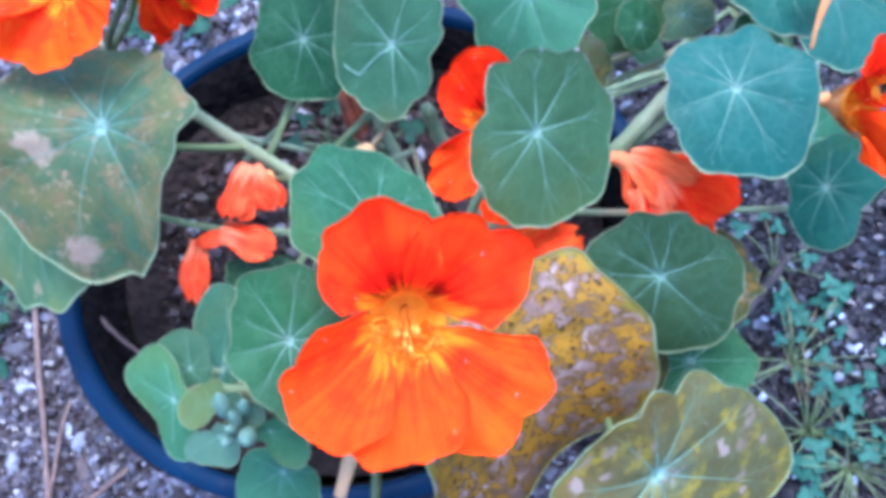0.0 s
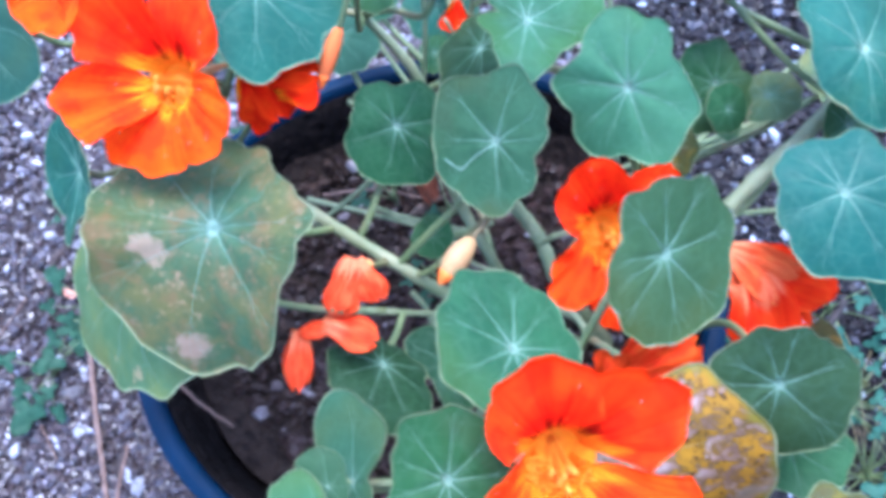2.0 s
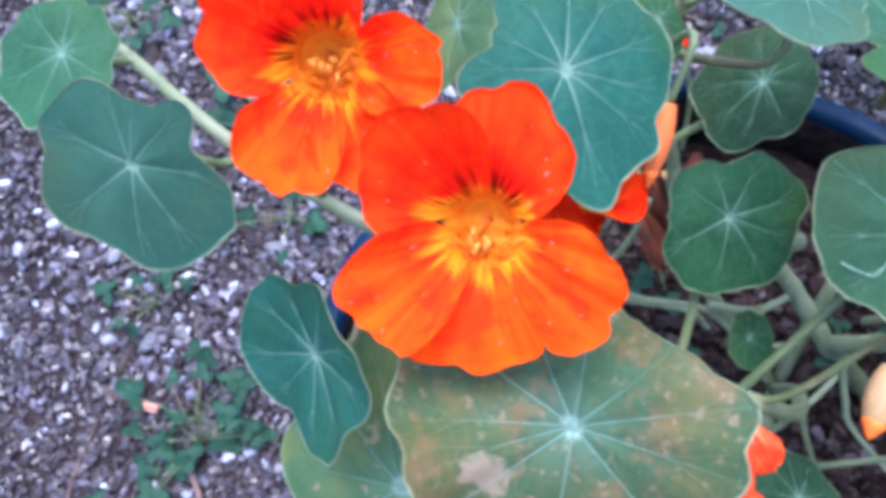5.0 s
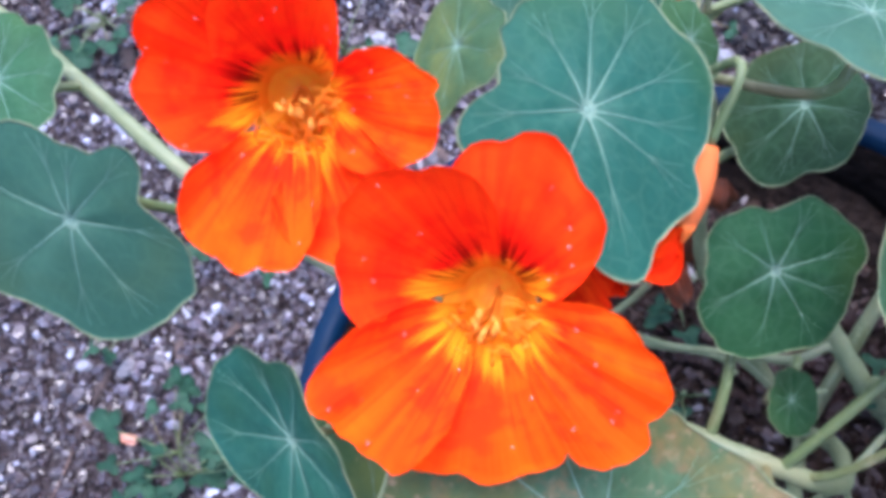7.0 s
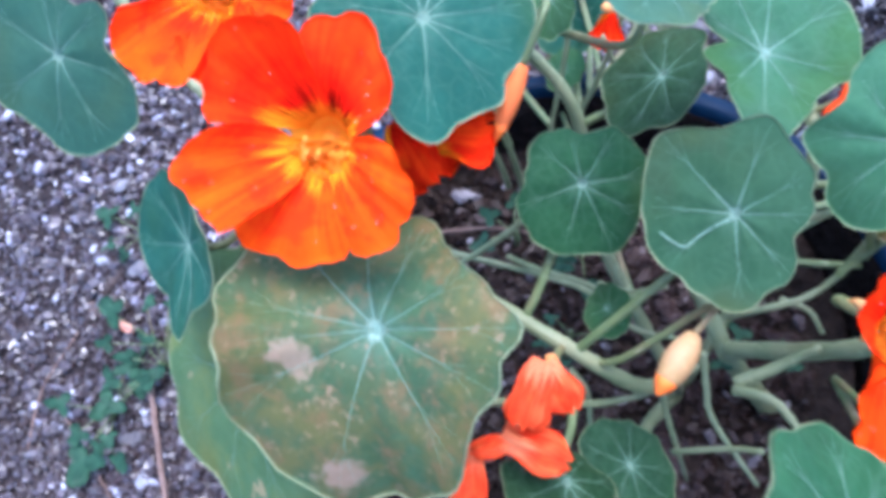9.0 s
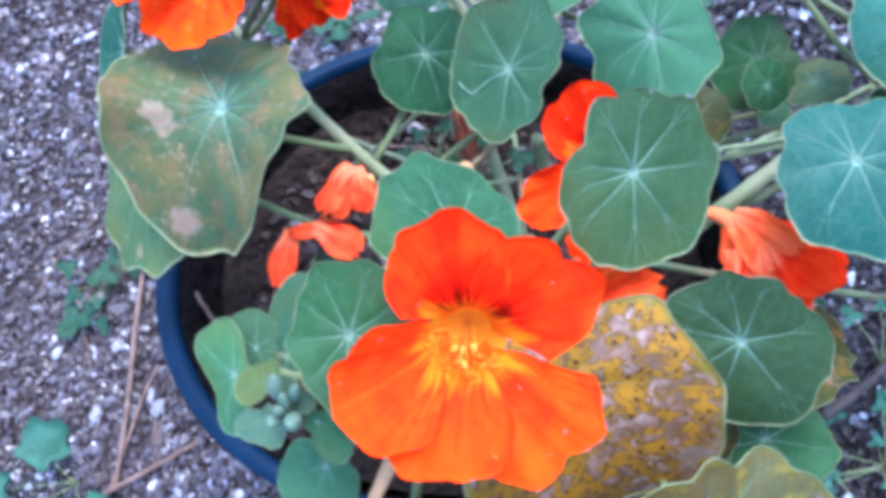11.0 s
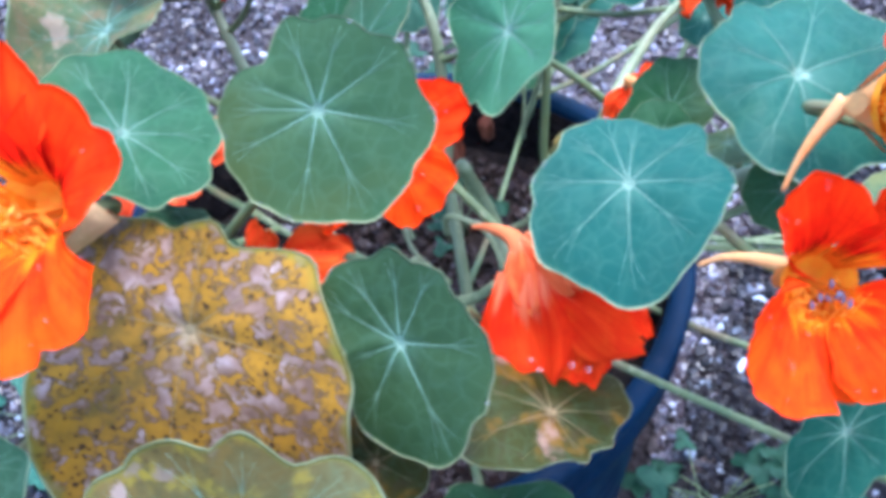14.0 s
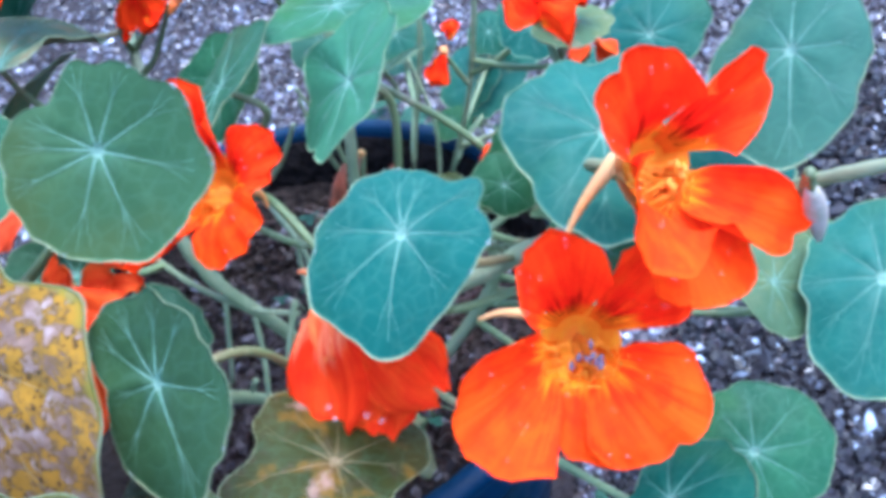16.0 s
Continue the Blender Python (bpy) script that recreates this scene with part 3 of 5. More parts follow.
def soil_level(x, y):
    dx, dy = x - POT_AT.x, y - POT_AT.y
    q = min(1.0, math.hypot(dx, dy) / (POT_R * 0.86))
    return SOIL_Z + 0.022 * q**5 - 0.10 * (y - POT_AT.y) + 0.05 * (x - POT_AT.x) + 0.007 * noise.noise((x * 22, y * 22, 4.0)) + 0.003 * noise.noise((x * 60, y * 60, 8.0))


sv, sf = [], []
rings, spokes = 26, 72
for i in range(rings):
    for k in range(spokes):
        a = math.tau * k / spokes
        q = R * 0.875 * (i + 0.02) / (rings - 1) * (1 + POT_SQUASH * math.cos(2 * a))
        x, y = POT_AT.x + q * math.cos(a), POT_AT.y + q * math.sin(a)
        sv.append(Vector((x, y, soil_level(x, y))))
soil = link("potting_soil", sv, grid_faces(rings, spokes, True) + [tuple(range(spokes))], SOIL)
tagged(soil, "dark crumbly potting soil with bits of bark filling the pot", "soil", kind="stuff")


def on_soil(r):
    while True:
        x, y = POT_AT.x + r.uniform(-R, R), POT_AT.y + r.uniform(-R, R)
        if in_pot(x, y, -0.012):
            return x, y, soil_level(x, y) + r.uniform(0.0005, 0.0035)


cv, cf = chips(2600, on_soil, lambda r: 0.0014 + 0.0034 * r.random() ** 2, (0.3, 0.7), 8)
bits = link("soil_chips", cv, cf, SOIL_CHIPS, smooth=False)
tagged(bits, "bark crumbs and pale perlite grains on the potting soil", "soil", kind="stuff")

# ---- the nasturtium ----
plant = tagged(new("nasturtium_plant"), "sprawling nasturtium with round leaves and orange flowers growing in the pot", "flowering plant")
plant.location = (POT_AT.x, POT_AT.y, soil_level(POT_AT.x, POT_AT.y))
bpy.context.view_layer.update()
ROOT = plant.matrix_world.copy()
UNROOT = ROOT.inverted()
RUNS = []  # sampled points of all stems, for the stalks to spring from


def stem(points, thick, thin, label="", name="stem", material=None, sides=10):
    line = bend(points, 9)
    n = len(line)
    radii = [(thick + (thin - thick) * i / (n - 1)) * (1 + 0.07 * math.sin(i * 1.9) + 0.05 * noise.noise((i * 0.7, thick * 900, 2))) for i in range(n)]
    RUNS.extend(line)
    v, f = tube([UNROOT @ p for p in line], radii, sides)
    return link(name, v, f, material or STEM, plant, label=label)


CROWN = Vector((-0.015, 0.115, soil_level(-0.015, 0.115)))
stem([CROWN, (-0.030, 0.112, 0.160), (-0.047, 0.1065, 0.200), (-0.070, 0.117, 0.220), (-0.108, 0.1445, 0.215), (-0.150, 0.174, 0.232), (-0.190, 0.211, 0.233), (-0.227, 0.258, 0.226), (-0.27, 0.31, 0.21)], 0.0026, 0.0021, "long pale green trailing stem")
stem([(0.02, 0.105, soil_level(0.02, 0.105)), (0.010, 0.115, 0.112), (-0.002, 0.127, 0.128), (-0.012, 0.150, 0.138), (-0.0235, 0.161, 0.156), (-0.026, 0.158, 0.19)], 0.0044, 0.0028, "stout pale green main stem")
stem([(-0.002, 0.127, 0.128), (0.02, 0.118, 0.18), (0.0375, 0.118, 0.215), (0.060, 0.137, 0.228), (0.085, 0.158, 0.238), (0.12, 0.20, 0.235)], 0.0034, 0.0024, "stout pale green side stem")
stem([CROWN, (-0.04, 0.09, 0.14), (-0.035, 0.06, 0.20), (-0.035, 0.04, 0.26), (-0.0569, 0.0227, 0.3050)], 0.0030, 0.0018)
stem([CROWN, (-0.05, 0.17, 0.15), (-0.06, 0.20, 0.20), (-0.08, 0.22, 0.22)], 0.0028, 0.0020)
stem([CROWN, (0.02, 0.17, 0.15), (0.0184, 0.1821, 0.1950), (0.0169, 0.2263, 0.2000), (0.02, 0.25, 0.2)], 0.0028, 0.0018)
stem([(0.0850, 0.1580, 0.2380), (0.1060, 0.1640, 0.2500), (0.1244, 0.1632, 0.2620), (0.1374, 0.1599, 0.2760), (0.1482, 0.1595, 0.2850), (0.1596, 0.1633, 0.2900)], 0.0016, 0.0013)
stem([(-0.0227, 0.1181, 0.1850), (-0.0209, 0.1070, 0.1750), (-0.0176, 0.0972, 0.1650), (-0.0016, 0.0751, 0.1500)], 0.0013, 0.0009)
stem([(-0.0114, 0.1086, 0.1750), (0.0026, 0.1135, 0.1800), (0.0126, 0.1180, 0.1900)], 0.0024, 0.0016)
stem([(-0.0117, 0.1067, 0.1750), (-0.0022, 0.1014, 0.1850), (0.0036, 0.0907, 0.1900)], 0.0020, 0.0012)
stem([(-0.0367, 0.1070, 0.1800), (-0.0329, 0.0986, 0.1650), (-0.0279, 0.0875, 0.1500), (-0.0222, 0.0774, 0.1300)], 0.0011, 0.0008)
stem([(-0.0734, 0.1013, 0.2050), (-0.0553, 0.1022, 0.1950), (-0.0384, 0.1069, 0.1850), (-0.0210, 0.1159, 0.1800)], 0.0012, 0.0010)
stem([(-0.0144, 0.1291, 0.1900), (-0.0078, 0.1282, 0.2050), (0.0097, 0.1334, 0.2000), (0.0247, 0.1446, 0.2100)], 0.0012, 0.0010)
stem([(-0.0008, 0.1320, 0.2000), (0.0073, 0.1281, 0.2000), (0.0141, 0.1224, 0.1900)], 0.0011, 0.0007)
stem([(-0.0316, 0.0873, 0.1600), (-0.0169, 0.0872, 0.1800), (-0.0090, 0.0858, 0.1900)], 0.0011, 0.0009)
stem([(-0.0535, 0.1459, 0.1700), (-0.0432, 0.1401, 0.1800), (-0.0324, 0.1415, 0.1850)], 0.0017, 0.0012)
stem([(-0.0858, 0.1634, 0.1500), (-0.0735, 0.1521, 0.1700), (-0.0556, 0.1450, 0.1700), (-0.0415, 0.1317, 0.1600), (-0.0238, 0.1285, 0.1500)], 0.0012, 0.0009)
stem([(-0.0662, 0.1146, 0.1800), (-0.0603, 0.1068, 0.1700), (-0.0584, 0.0885, 0.1400)], 0.0012, 0.0009)
stem([(-0.0846, 0.1965, 0.1400), (-0.0872, 0.1949, 0.1700), (-0.0914, 0.1981, 0.1900)], 0.0013, 0.0009)
stem([(-0.0787, 0.1962, 0.1400), (-0.0827, 0.1993, 0.1700), (-0.0852, 0.1955, 0.2000)], 0.0013, 0.0009)
stem([(-0.0590, 0.2602, 0.2200), (-0.0591, 0.2418, 0.1800), (-0.0660, 0.2219, 0.1300)], 0.0011, 0.0010)
stem([(-0.0339, 0.2665, 0.2200), (-0.0385, 0.2488, 0.1700), (-0.0531, 0.2328, 0.1200)], 0.0013, 0.0012)
stem([(-0.0386, 0.2121, 0.1400), (-0.0392, 0.2223, 0.1700), (-0.0487, 0.2288, 0.2000)], 0.0009, 0.0008)
stem([(-0.1138, 0.1565, 0.1500), (-0.0820, 0.1671, 0.1800), (-0.0707, 0.1787, 0.2000)], 0.0012, 0.0010)
stem([(-0.1187, 0.1696, 0.1500), (-0.0630, 0.1491, 0.1600), (-0.0502, 0.1403, 0.1500)], 0.0012, 0.0010)


def spring(at, drop):
    """The stem point from which a stalk rises to a place."""
    return min(RUNS, key=lambda p: (p - at).length + (0.3 if p.z > at.z - drop else 0.0))


def stalk_line(at, way, end, slack=0.25):
    a = Vector(at)
    gap = (end - a).length
    return bend([a, a + Vector(way) * gap * slack, a.lerp(end, 0.62) + Vector((0, 0, -gap * 0.10)), end], 8)


def leaf(label, at, normal, radius, shape, kind="green", veins=9, cup=-0.10, wave=0.03, seed=1, stalk=True, slack=0.25, turn=0.0, scar=None, bow=(0, 0, 0, 0), rays=None, dew=0):
    """A round shield-shaped leaf on a stalk under its middle. shape: how the outline swells, as pairs of cosine and sine."""
    r = random.Random(seed)
    phase = [r.uniform(0, 6.3) for _ in range(6)]
    spokes = list(rays or [math.tau * (i + r.uniform(-0.16, 0.16)) / veins + turn for i in range(veins)])
    veins = len(spokes)

    def reach(a):
        q = 1.0
        for k in range(len(shape) // 2):
            q += shape[2 * k] * math.cos((k + 1) * a) + shape[2 * k + 1] * math.sin((k + 1) * a)
        near = min(abs((a - s + math.pi) % math.tau - math.pi) for s in spokes)
        lobe = 0.034 * (math.cos(near * veins) - 0.35)
        return radius * (q + lobe + 0.014 * math.sin(9 * a + phase[0]) + 0.010 * math.sin(17 * a + phase[1]))

    def surface(a, s):
        """A place on the blade; s runs from the middle (0) to the margin (1)."""
        q = reach(a)
        near = min(abs((a - p + math.pi) % math.tau - math.pi) for p in spokes)
        bulge = 0.020 * (1 - math.cos(min(near * veins, math.pi))) * math.sin(math.pi * min(s, 1) ** 0.8) * 0.5
        ripple = wave * math.sin(2 * a + phase[2]) * s**2 + wave * 0.55 * math.sin(3 * a + phase[3]) * s**3 + wave * 0.4 * math.sin(7 * a + phase[4]) * s**5
        ripple += (bow[0] * math.cos(2 * a) + bow[1] * math.sin(2 * a)) * s**2 + (bow[2] * math.cos(3 * a) + bow[3] * math.sin(3 * a)) * s**3
        dip = 0.035 * math.exp(-((s / 0.10) ** 2))
        return Vector((q * s * math.cos(a), q * s * math.sin(a), radius * (cup * s**2 + ripple + bulge - dip)))

    steps = (0.0, 0.03, 0.07, 0.14, 0.24, 0.36, 0.5, 0.64, 0.77, 0.88, 0.955, 1.0)
    n = 80
    top, uvs = [], []
    for s in steps:
        for k in range(n):
            top.append(surface(math.tau * k / n, max(s, 0.004)))
            uvs.append((k / n, s))
    thick = 0.00032
    under = [p - Vector((0, 0, thick)) for p in top]
    faces = grid_faces(len(steps), n, True)
    m = len(top)
    faces += [(d + m, c + m, b + m, a + m) for a, b, c, d in faces]
    edge = (len(steps) - 1) * n
    faces += [(edge + k, edge + m + k, edge + m + (k + 1) % n, edge + (k + 1) % n) for k in range(n)]
    faces += [tuple(range(n))[::-1], tuple(range(m, m + n))]
    ob = link("leaf", top + under, faces, MAT[kind], plant, uvs + uvs, label)
    place = facing(at, normal)
    ob.matrix_basis = UNROOT @ place
    # raised pale veins, forked towards the margin
    dry = VEIN_DRY if kind in ("yellow", "olive") else VEIN
    for a in spokes:
        far = r.uniform(0.84, 0.97)
        drift = r.uniform(-0.05, 0.05)
        marks = [i / 9 for i in range(10)]
        line = [surface(a + drift * t * t, 0.02 + (far - 0.02) * t) + Vector((0, 0, radius * 0.004)) for t in marks]
        w = min(radius, 0.022) * (0.0100 if dry is VEIN else 0.0065)
        pieces = [tube(line, [w * (0.16 + 0.94 * (1 - t) ** 2.0) for t in marks], 5)]
        for side in (-1, 1):
            base = r.uniform(0.52, 0.68)
            fork = [surface(a + drift * t * t + side * 0.34 * (t - base), 0.02 + (far - 0.02) * t) + Vector((0, 0, radius * 0.003)) for t in (base, base + 0.14, base + 0.27, 0.98)]
            pieces.append(tube(fork, [w * 0.24, w * 0.10], 4))
        v, f = gather(pieces)
        link("vein", v, f, dry, ob)
    if scar:
        line = bend([surface(a, s) + Vector((0, 0, 0.0003)) for a, s in scar], 5)
        v, f = tube(line, [0.0001 + 0.0003 * abs(math.sin(i * 1.3 + 0.4)) for i in range(len(line))], 5)
        link("scar", v, f, VEIN, ob, label="pale dry scratch")
    for k in range(dew):
        water_drop(ob, surface(r.uniform(0, 6.3), r.uniform(0.97, 0.995)), r.uniform(0.0003, 0.0006), r)
    hub = surface(0, 0.0)
    disc = [hub + Vector((radius * 0.045 * math.cos(math.tau * k / 10), radius * 0.045 * math.sin(math.tau * k / 10), radius * 0.004)) for k in range(10)]
    link("leaf_hub", disc + [hub + Vector((0, 0, radius * 0.022))], [(k, (k + 1) % 10, 10) for k in range(10)], dry, ob, label="pale dot where the veins meet")
    if stalk:
        foot = place @ Vector((0, 0, -radius * 0.04))
        end = spring(foot, 0.02) if stalk is True else Vector(stalk)
        line = stalk_line(foot, -(place.to_3x3() @ UP), end, slack)
        back = place.inverted()
        v, f = tube([back @ p for p in line], [0.0011, 0.0015], 7)
        link("leaf_stalk", v, f, STALK, ob)
    return ob


def water_drop(parent, p, size, r):
    """A bead of water: a low dome."""
    v, f = [], []
    for i, (q, z) in enumerate(((1.0, -0.1), (0.93, 0.35), (0.62, 0.75), (0.25, 0.93))):
        v += [p + Vector((size * q * math.cos(math.tau * k / 10), size * q * math.sin(math.tau * k / 10), size * z * 0.8)) for k in range(10)]
    f = grid_faces(4, 10, True) + [tuple(range(30, 40)), tuple(range(10))[::-1]]
    link("water_drop", v, f, WATER, parent, label="clear bead of water")


def petal(flower, form, upper, mat, seed, order=0, drops=0, fringe=True, flip=False):
    """One clawed petal: a narrow yellow claw that opens into a wide ruffled fan. form: the way it points, its length, lift, half span in degrees, lean to one side, roundness and how far its tip curls back."""
    angle, long, lift, span, lean, roundness, curl = form
    r = random.Random(seed)
    a0 = radians(angle)
    p0, p1, p2 = Vector((0.0052, -0.0085) if upper else (0.0044, -0.0100)), Vector((0.0094, -0.0010)), Vector((long * math.cos(radians(lift)), long * math.sin(radians(lift))))
    nu, nv = 21, 33
    phase = [r.uniform(0, 6.3) for _ in range(6)]
    notch, cut = r.uniform(-0.5, 0.5), r.uniform(0.02, 0.07)
    neck, mouth, dome = (0.86, 0.40, 0.05) if upper else (0.44, 0.50, -0.10)

    def spine(t):
        return p0 * (1 - t) ** 2 + p1 * 2 * t * (1 - t) + p2 * t * t

    def spread(t):
        grow = min(1.0, t / mouth)
        return radians(span) * (neck + (1 - neck) * grow * grow * (3 - 2 * grow))

    verts, uvs = [], []
    for i in range(nu):
        t = i / (nu - 1)
        c, wide = spine(t), spread(t)
        for j in range(nv):
            s = 2 * j / (nv - 1) - 1
            edge = t**6
            outline = 1 - roundness * abs(s) ** 2.4 * max(0.0, (t - 0.3) / 0.7) + lean * s * t
            ruff = edge * (0.018 * math.sin(6.5 * s + phase[0]) + 0.016 * math.sin(12 * s + phase[1]) + 0.05 * noise.noise((s * 2.5, seed * 0.9, 3)) + 0.020 * noise.noise((s * 9, seed * 0.7, 5)) - cut * math.exp(-(((s - notch) / 0.06) ** 2)))
            rad = c.x * (outline + ruff)
            a = a0 + s * wide
            pleat = 0.020 * math.sin(7 * s + phase[2]) + 0.014 * math.sin(15 * s + phase[3]) * (0.5 + 0.5 * t) + 0.005 * math.sin(31 * s + phase[4])
            frill = edge * (0.030 * math.sin(5 * s + phase[5]) + 0.020 * math.sin(13 * s + phase[0]))
            crease = -0.030 * math.exp(-((s / 0.14) ** 2)) * t * (1.25 - t)
            z = c.y + order * 0.0016 * t + long * (dome * s * s * t - curl * t**4 + t * pleat + frill + crease + 0.030 * t * noise.noise((3 * t, 2.2 * s, seed * 1.7)))
            verts.append(Vector((rad * math.cos(a), rad * math.sin(a), z)))
            uvs.append(((1 - s if flip else 1 + s) / 2, t))
    m = len(verts)
    thin = [p - Vector((0, 0, 0.00025)) for p in verts]
    faces = [tuple(q) for q in grid_faces(nu, nv)]
    rim = [(i * nv, (i + 1) * nv) for i in range(nu - 1)] + [((nu - 1) * nv + j, (nu - 1) * nv + j + 1) for j in range(nv - 1)] + [((i + 1) * nv + nv - 1, i * nv + nv - 1) for i in reversed(range(nu - 1))]
    faces += [(d + m, c + m, b + m, a + m) for a, b, c, d in faces] + [(p, p + m, q + m, q) for p, q in rim]
    ob = link("petal", verts + thin, faces, mat, flower, uvs + uvs)
    if fringe and not upper:
        # soft hairs along the claw, pointing up and in over the throat
        pieces = []
        for k in range(16):
            s = r.uniform(-1.0, 1.0)
            t = r.uniform(0.16, 0.40)
            c = spine(t)
            a = a0 + s * spread(t) * 0.95
            root = Vector((c.x * math.cos(a), c.x * math.sin(a), c.y))
            turn = a + r.uniform(-0.9, 0.9)
            inward = Vector((-math.cos(turn), -math.sin(turn), r.uniform(0.15, 0.9))).normalized()
            size = r.uniform(0.0026, 0.0064)
            pieces.append(tube([root, root + inward * size * 0.6, root + inward * size + Vector((0, 0, size * 0.25))], [0.00034, 0.00024, 0.00008], 4))
        v, f = gather(pieces)
        link("fringe", v, f, FRINGE, flower)
    for k in range(drops):
        p = verts[r.randrange(9, nu - 1) * nv + r.randrange(4, nv - 4)]
        water_drop(flower, p, r.uniform(0.00012, 0.00036), r)
    return ob


def flower(label, at, normal, up, petals, upper=None, lower=None, spur=(0, 0.4, -1), spur_long=0.026, seed=1, anther=None, stalk_to=None, stamens=True, spur_to=None, spur_thick=1.0, spur_mat=None):
    """petals: five rows of form, the two upper ones first, then a side one, the lowest and the other side one."""
    r = random.Random(seed)
    place = facing(at, normal, up)
    prof = [(0.0068, -0.0070), (0.0054, -0.0092), (0.0041, -0.0116), (0.0029, -0.0142), (0.0018, -0.0165)]
    v, f = [], []
    for q, z in prof:
        for k in range(20):
            a = math.tau * k / 20
            v.append(Vector((q * math.cos(a), q * math.sin(a), z - 0.0006)))
    f = grid_faces(len(prof), 20, True) + [tuple(range(80, 100))]
    pieces = [(v, f)]
    # pointed sepals behind the petals
    for k in range(5):
        a0 = math.tau * k / 5 + 0.5
        sv_, sf_ = [], []
        for i in range(6):
            t = i / 5
            for s in (-1, 0, 1):
                a = a0 + s * 0.46 * (1 - t**2.2)
                q = 0.0036 + 0.0062 * t
                sv_.append(Vector((q * math.cos(a), q * math.sin(a), -0.0140 + 0.0085 * t - 0.0005 * s * s)))
        pieces.append((sv_, grid_faces(6, 3)))
    v, f = gather(pieces)
    ob = link("flower", v, f, CALYX, plant, label=label)
    ob.matrix_basis = UNROOT @ place
    for i, form in enumerate(petals):
        petal(ob, form, i < 2, (upper or UPPER) if i < 2 else (lower or LOWER), seed * 17 + i, order=(1, 0, 4, 1, 4)[i], drops=r.randint(4, 9), flip=i == 1)
    v, f = lathe([(0.0082, -0.0052), (0.0072, -0.0066), (0.0058, -0.0090), (0.0042, -0.0118), (0.0024, -0.0140)], 0.0, 24)
    link("throat", v, f + [tuple(range(96, 120))], FUNNEL, ob, label="golden throat of the flower")
    # the spur
    s0 = Vector((0, 0.0012, -0.0148 - 0.0022 * spur_thick))
    if spur_to:
        spur = place.inverted() @ Vector(spur_to) - s0
        spur_long = spur.length
    sw = Vector(spur).normalized()
    line = bend([s0, s0 + sw * spur_long * 0.4, s0 + sw * spur_long * 0.75 + Vector((0, -0.0015, 0)), s0 + sw * spur_long + Vector((0, -0.0045, 0))], 6)
    n = len(line)
    v, f = tube(line, [spur_thick * (0.0017 * (1 - i / (n - 1)) ** 1.6 + 0.0005) for i in range(n)], 9)
    link("spur", v, f, spur_mat or SPUR, ob, label="tapering amber spur")
    # a loose brush of stamens that leans on the lower petals
    for k in range(8 if stamens else 0):
        a = r.uniform(0, 6.3)
        q = r.uniform(0.0006, 0.0030)
        tip = Vector((q * math.cos(a) * 1.3, q * math.sin(a) - 0.0020, r.uniform(-0.0045, 0.0022)))
        root = Vector((q * 0.3 * math.cos(a), q * 0.3 * math.sin(a) - 0.0005, -0.0135))
        v, f = tube(bend([root, root.lerp(tip, 0.6) + Vector((0.0004, -0.0006, 0)), tip], 4), [0.00048, 0.00032], 5)
        filament = link("stamen", v, f, ANTHER, ob)
        way = Vector((r.uniform(-0.4, 0.4), r.uniform(-1, -0.3), r.uniform(-0.2, 0.5))).normalized() * 0.0010
        v, f = tube([tip - way, tip, tip + way], [0.0003, 0.0006, 0.0003], 6)
        link("anther", v, f, anther or POLLEN, filament)
    back = place @ Vector((0, -0.0004, -0.0162))
    end = Vector(stalk_to) if stalk_to else spring(back, 0.02)
    v, f = tube([place.inverted() @ p for p in stalk_line(back, -(place.to_3x3() @ UP), end, 0.3)], [0.0012, 0.0016], 7)
    link("flower_stalk", v, f, STALK, ob)
    return ob


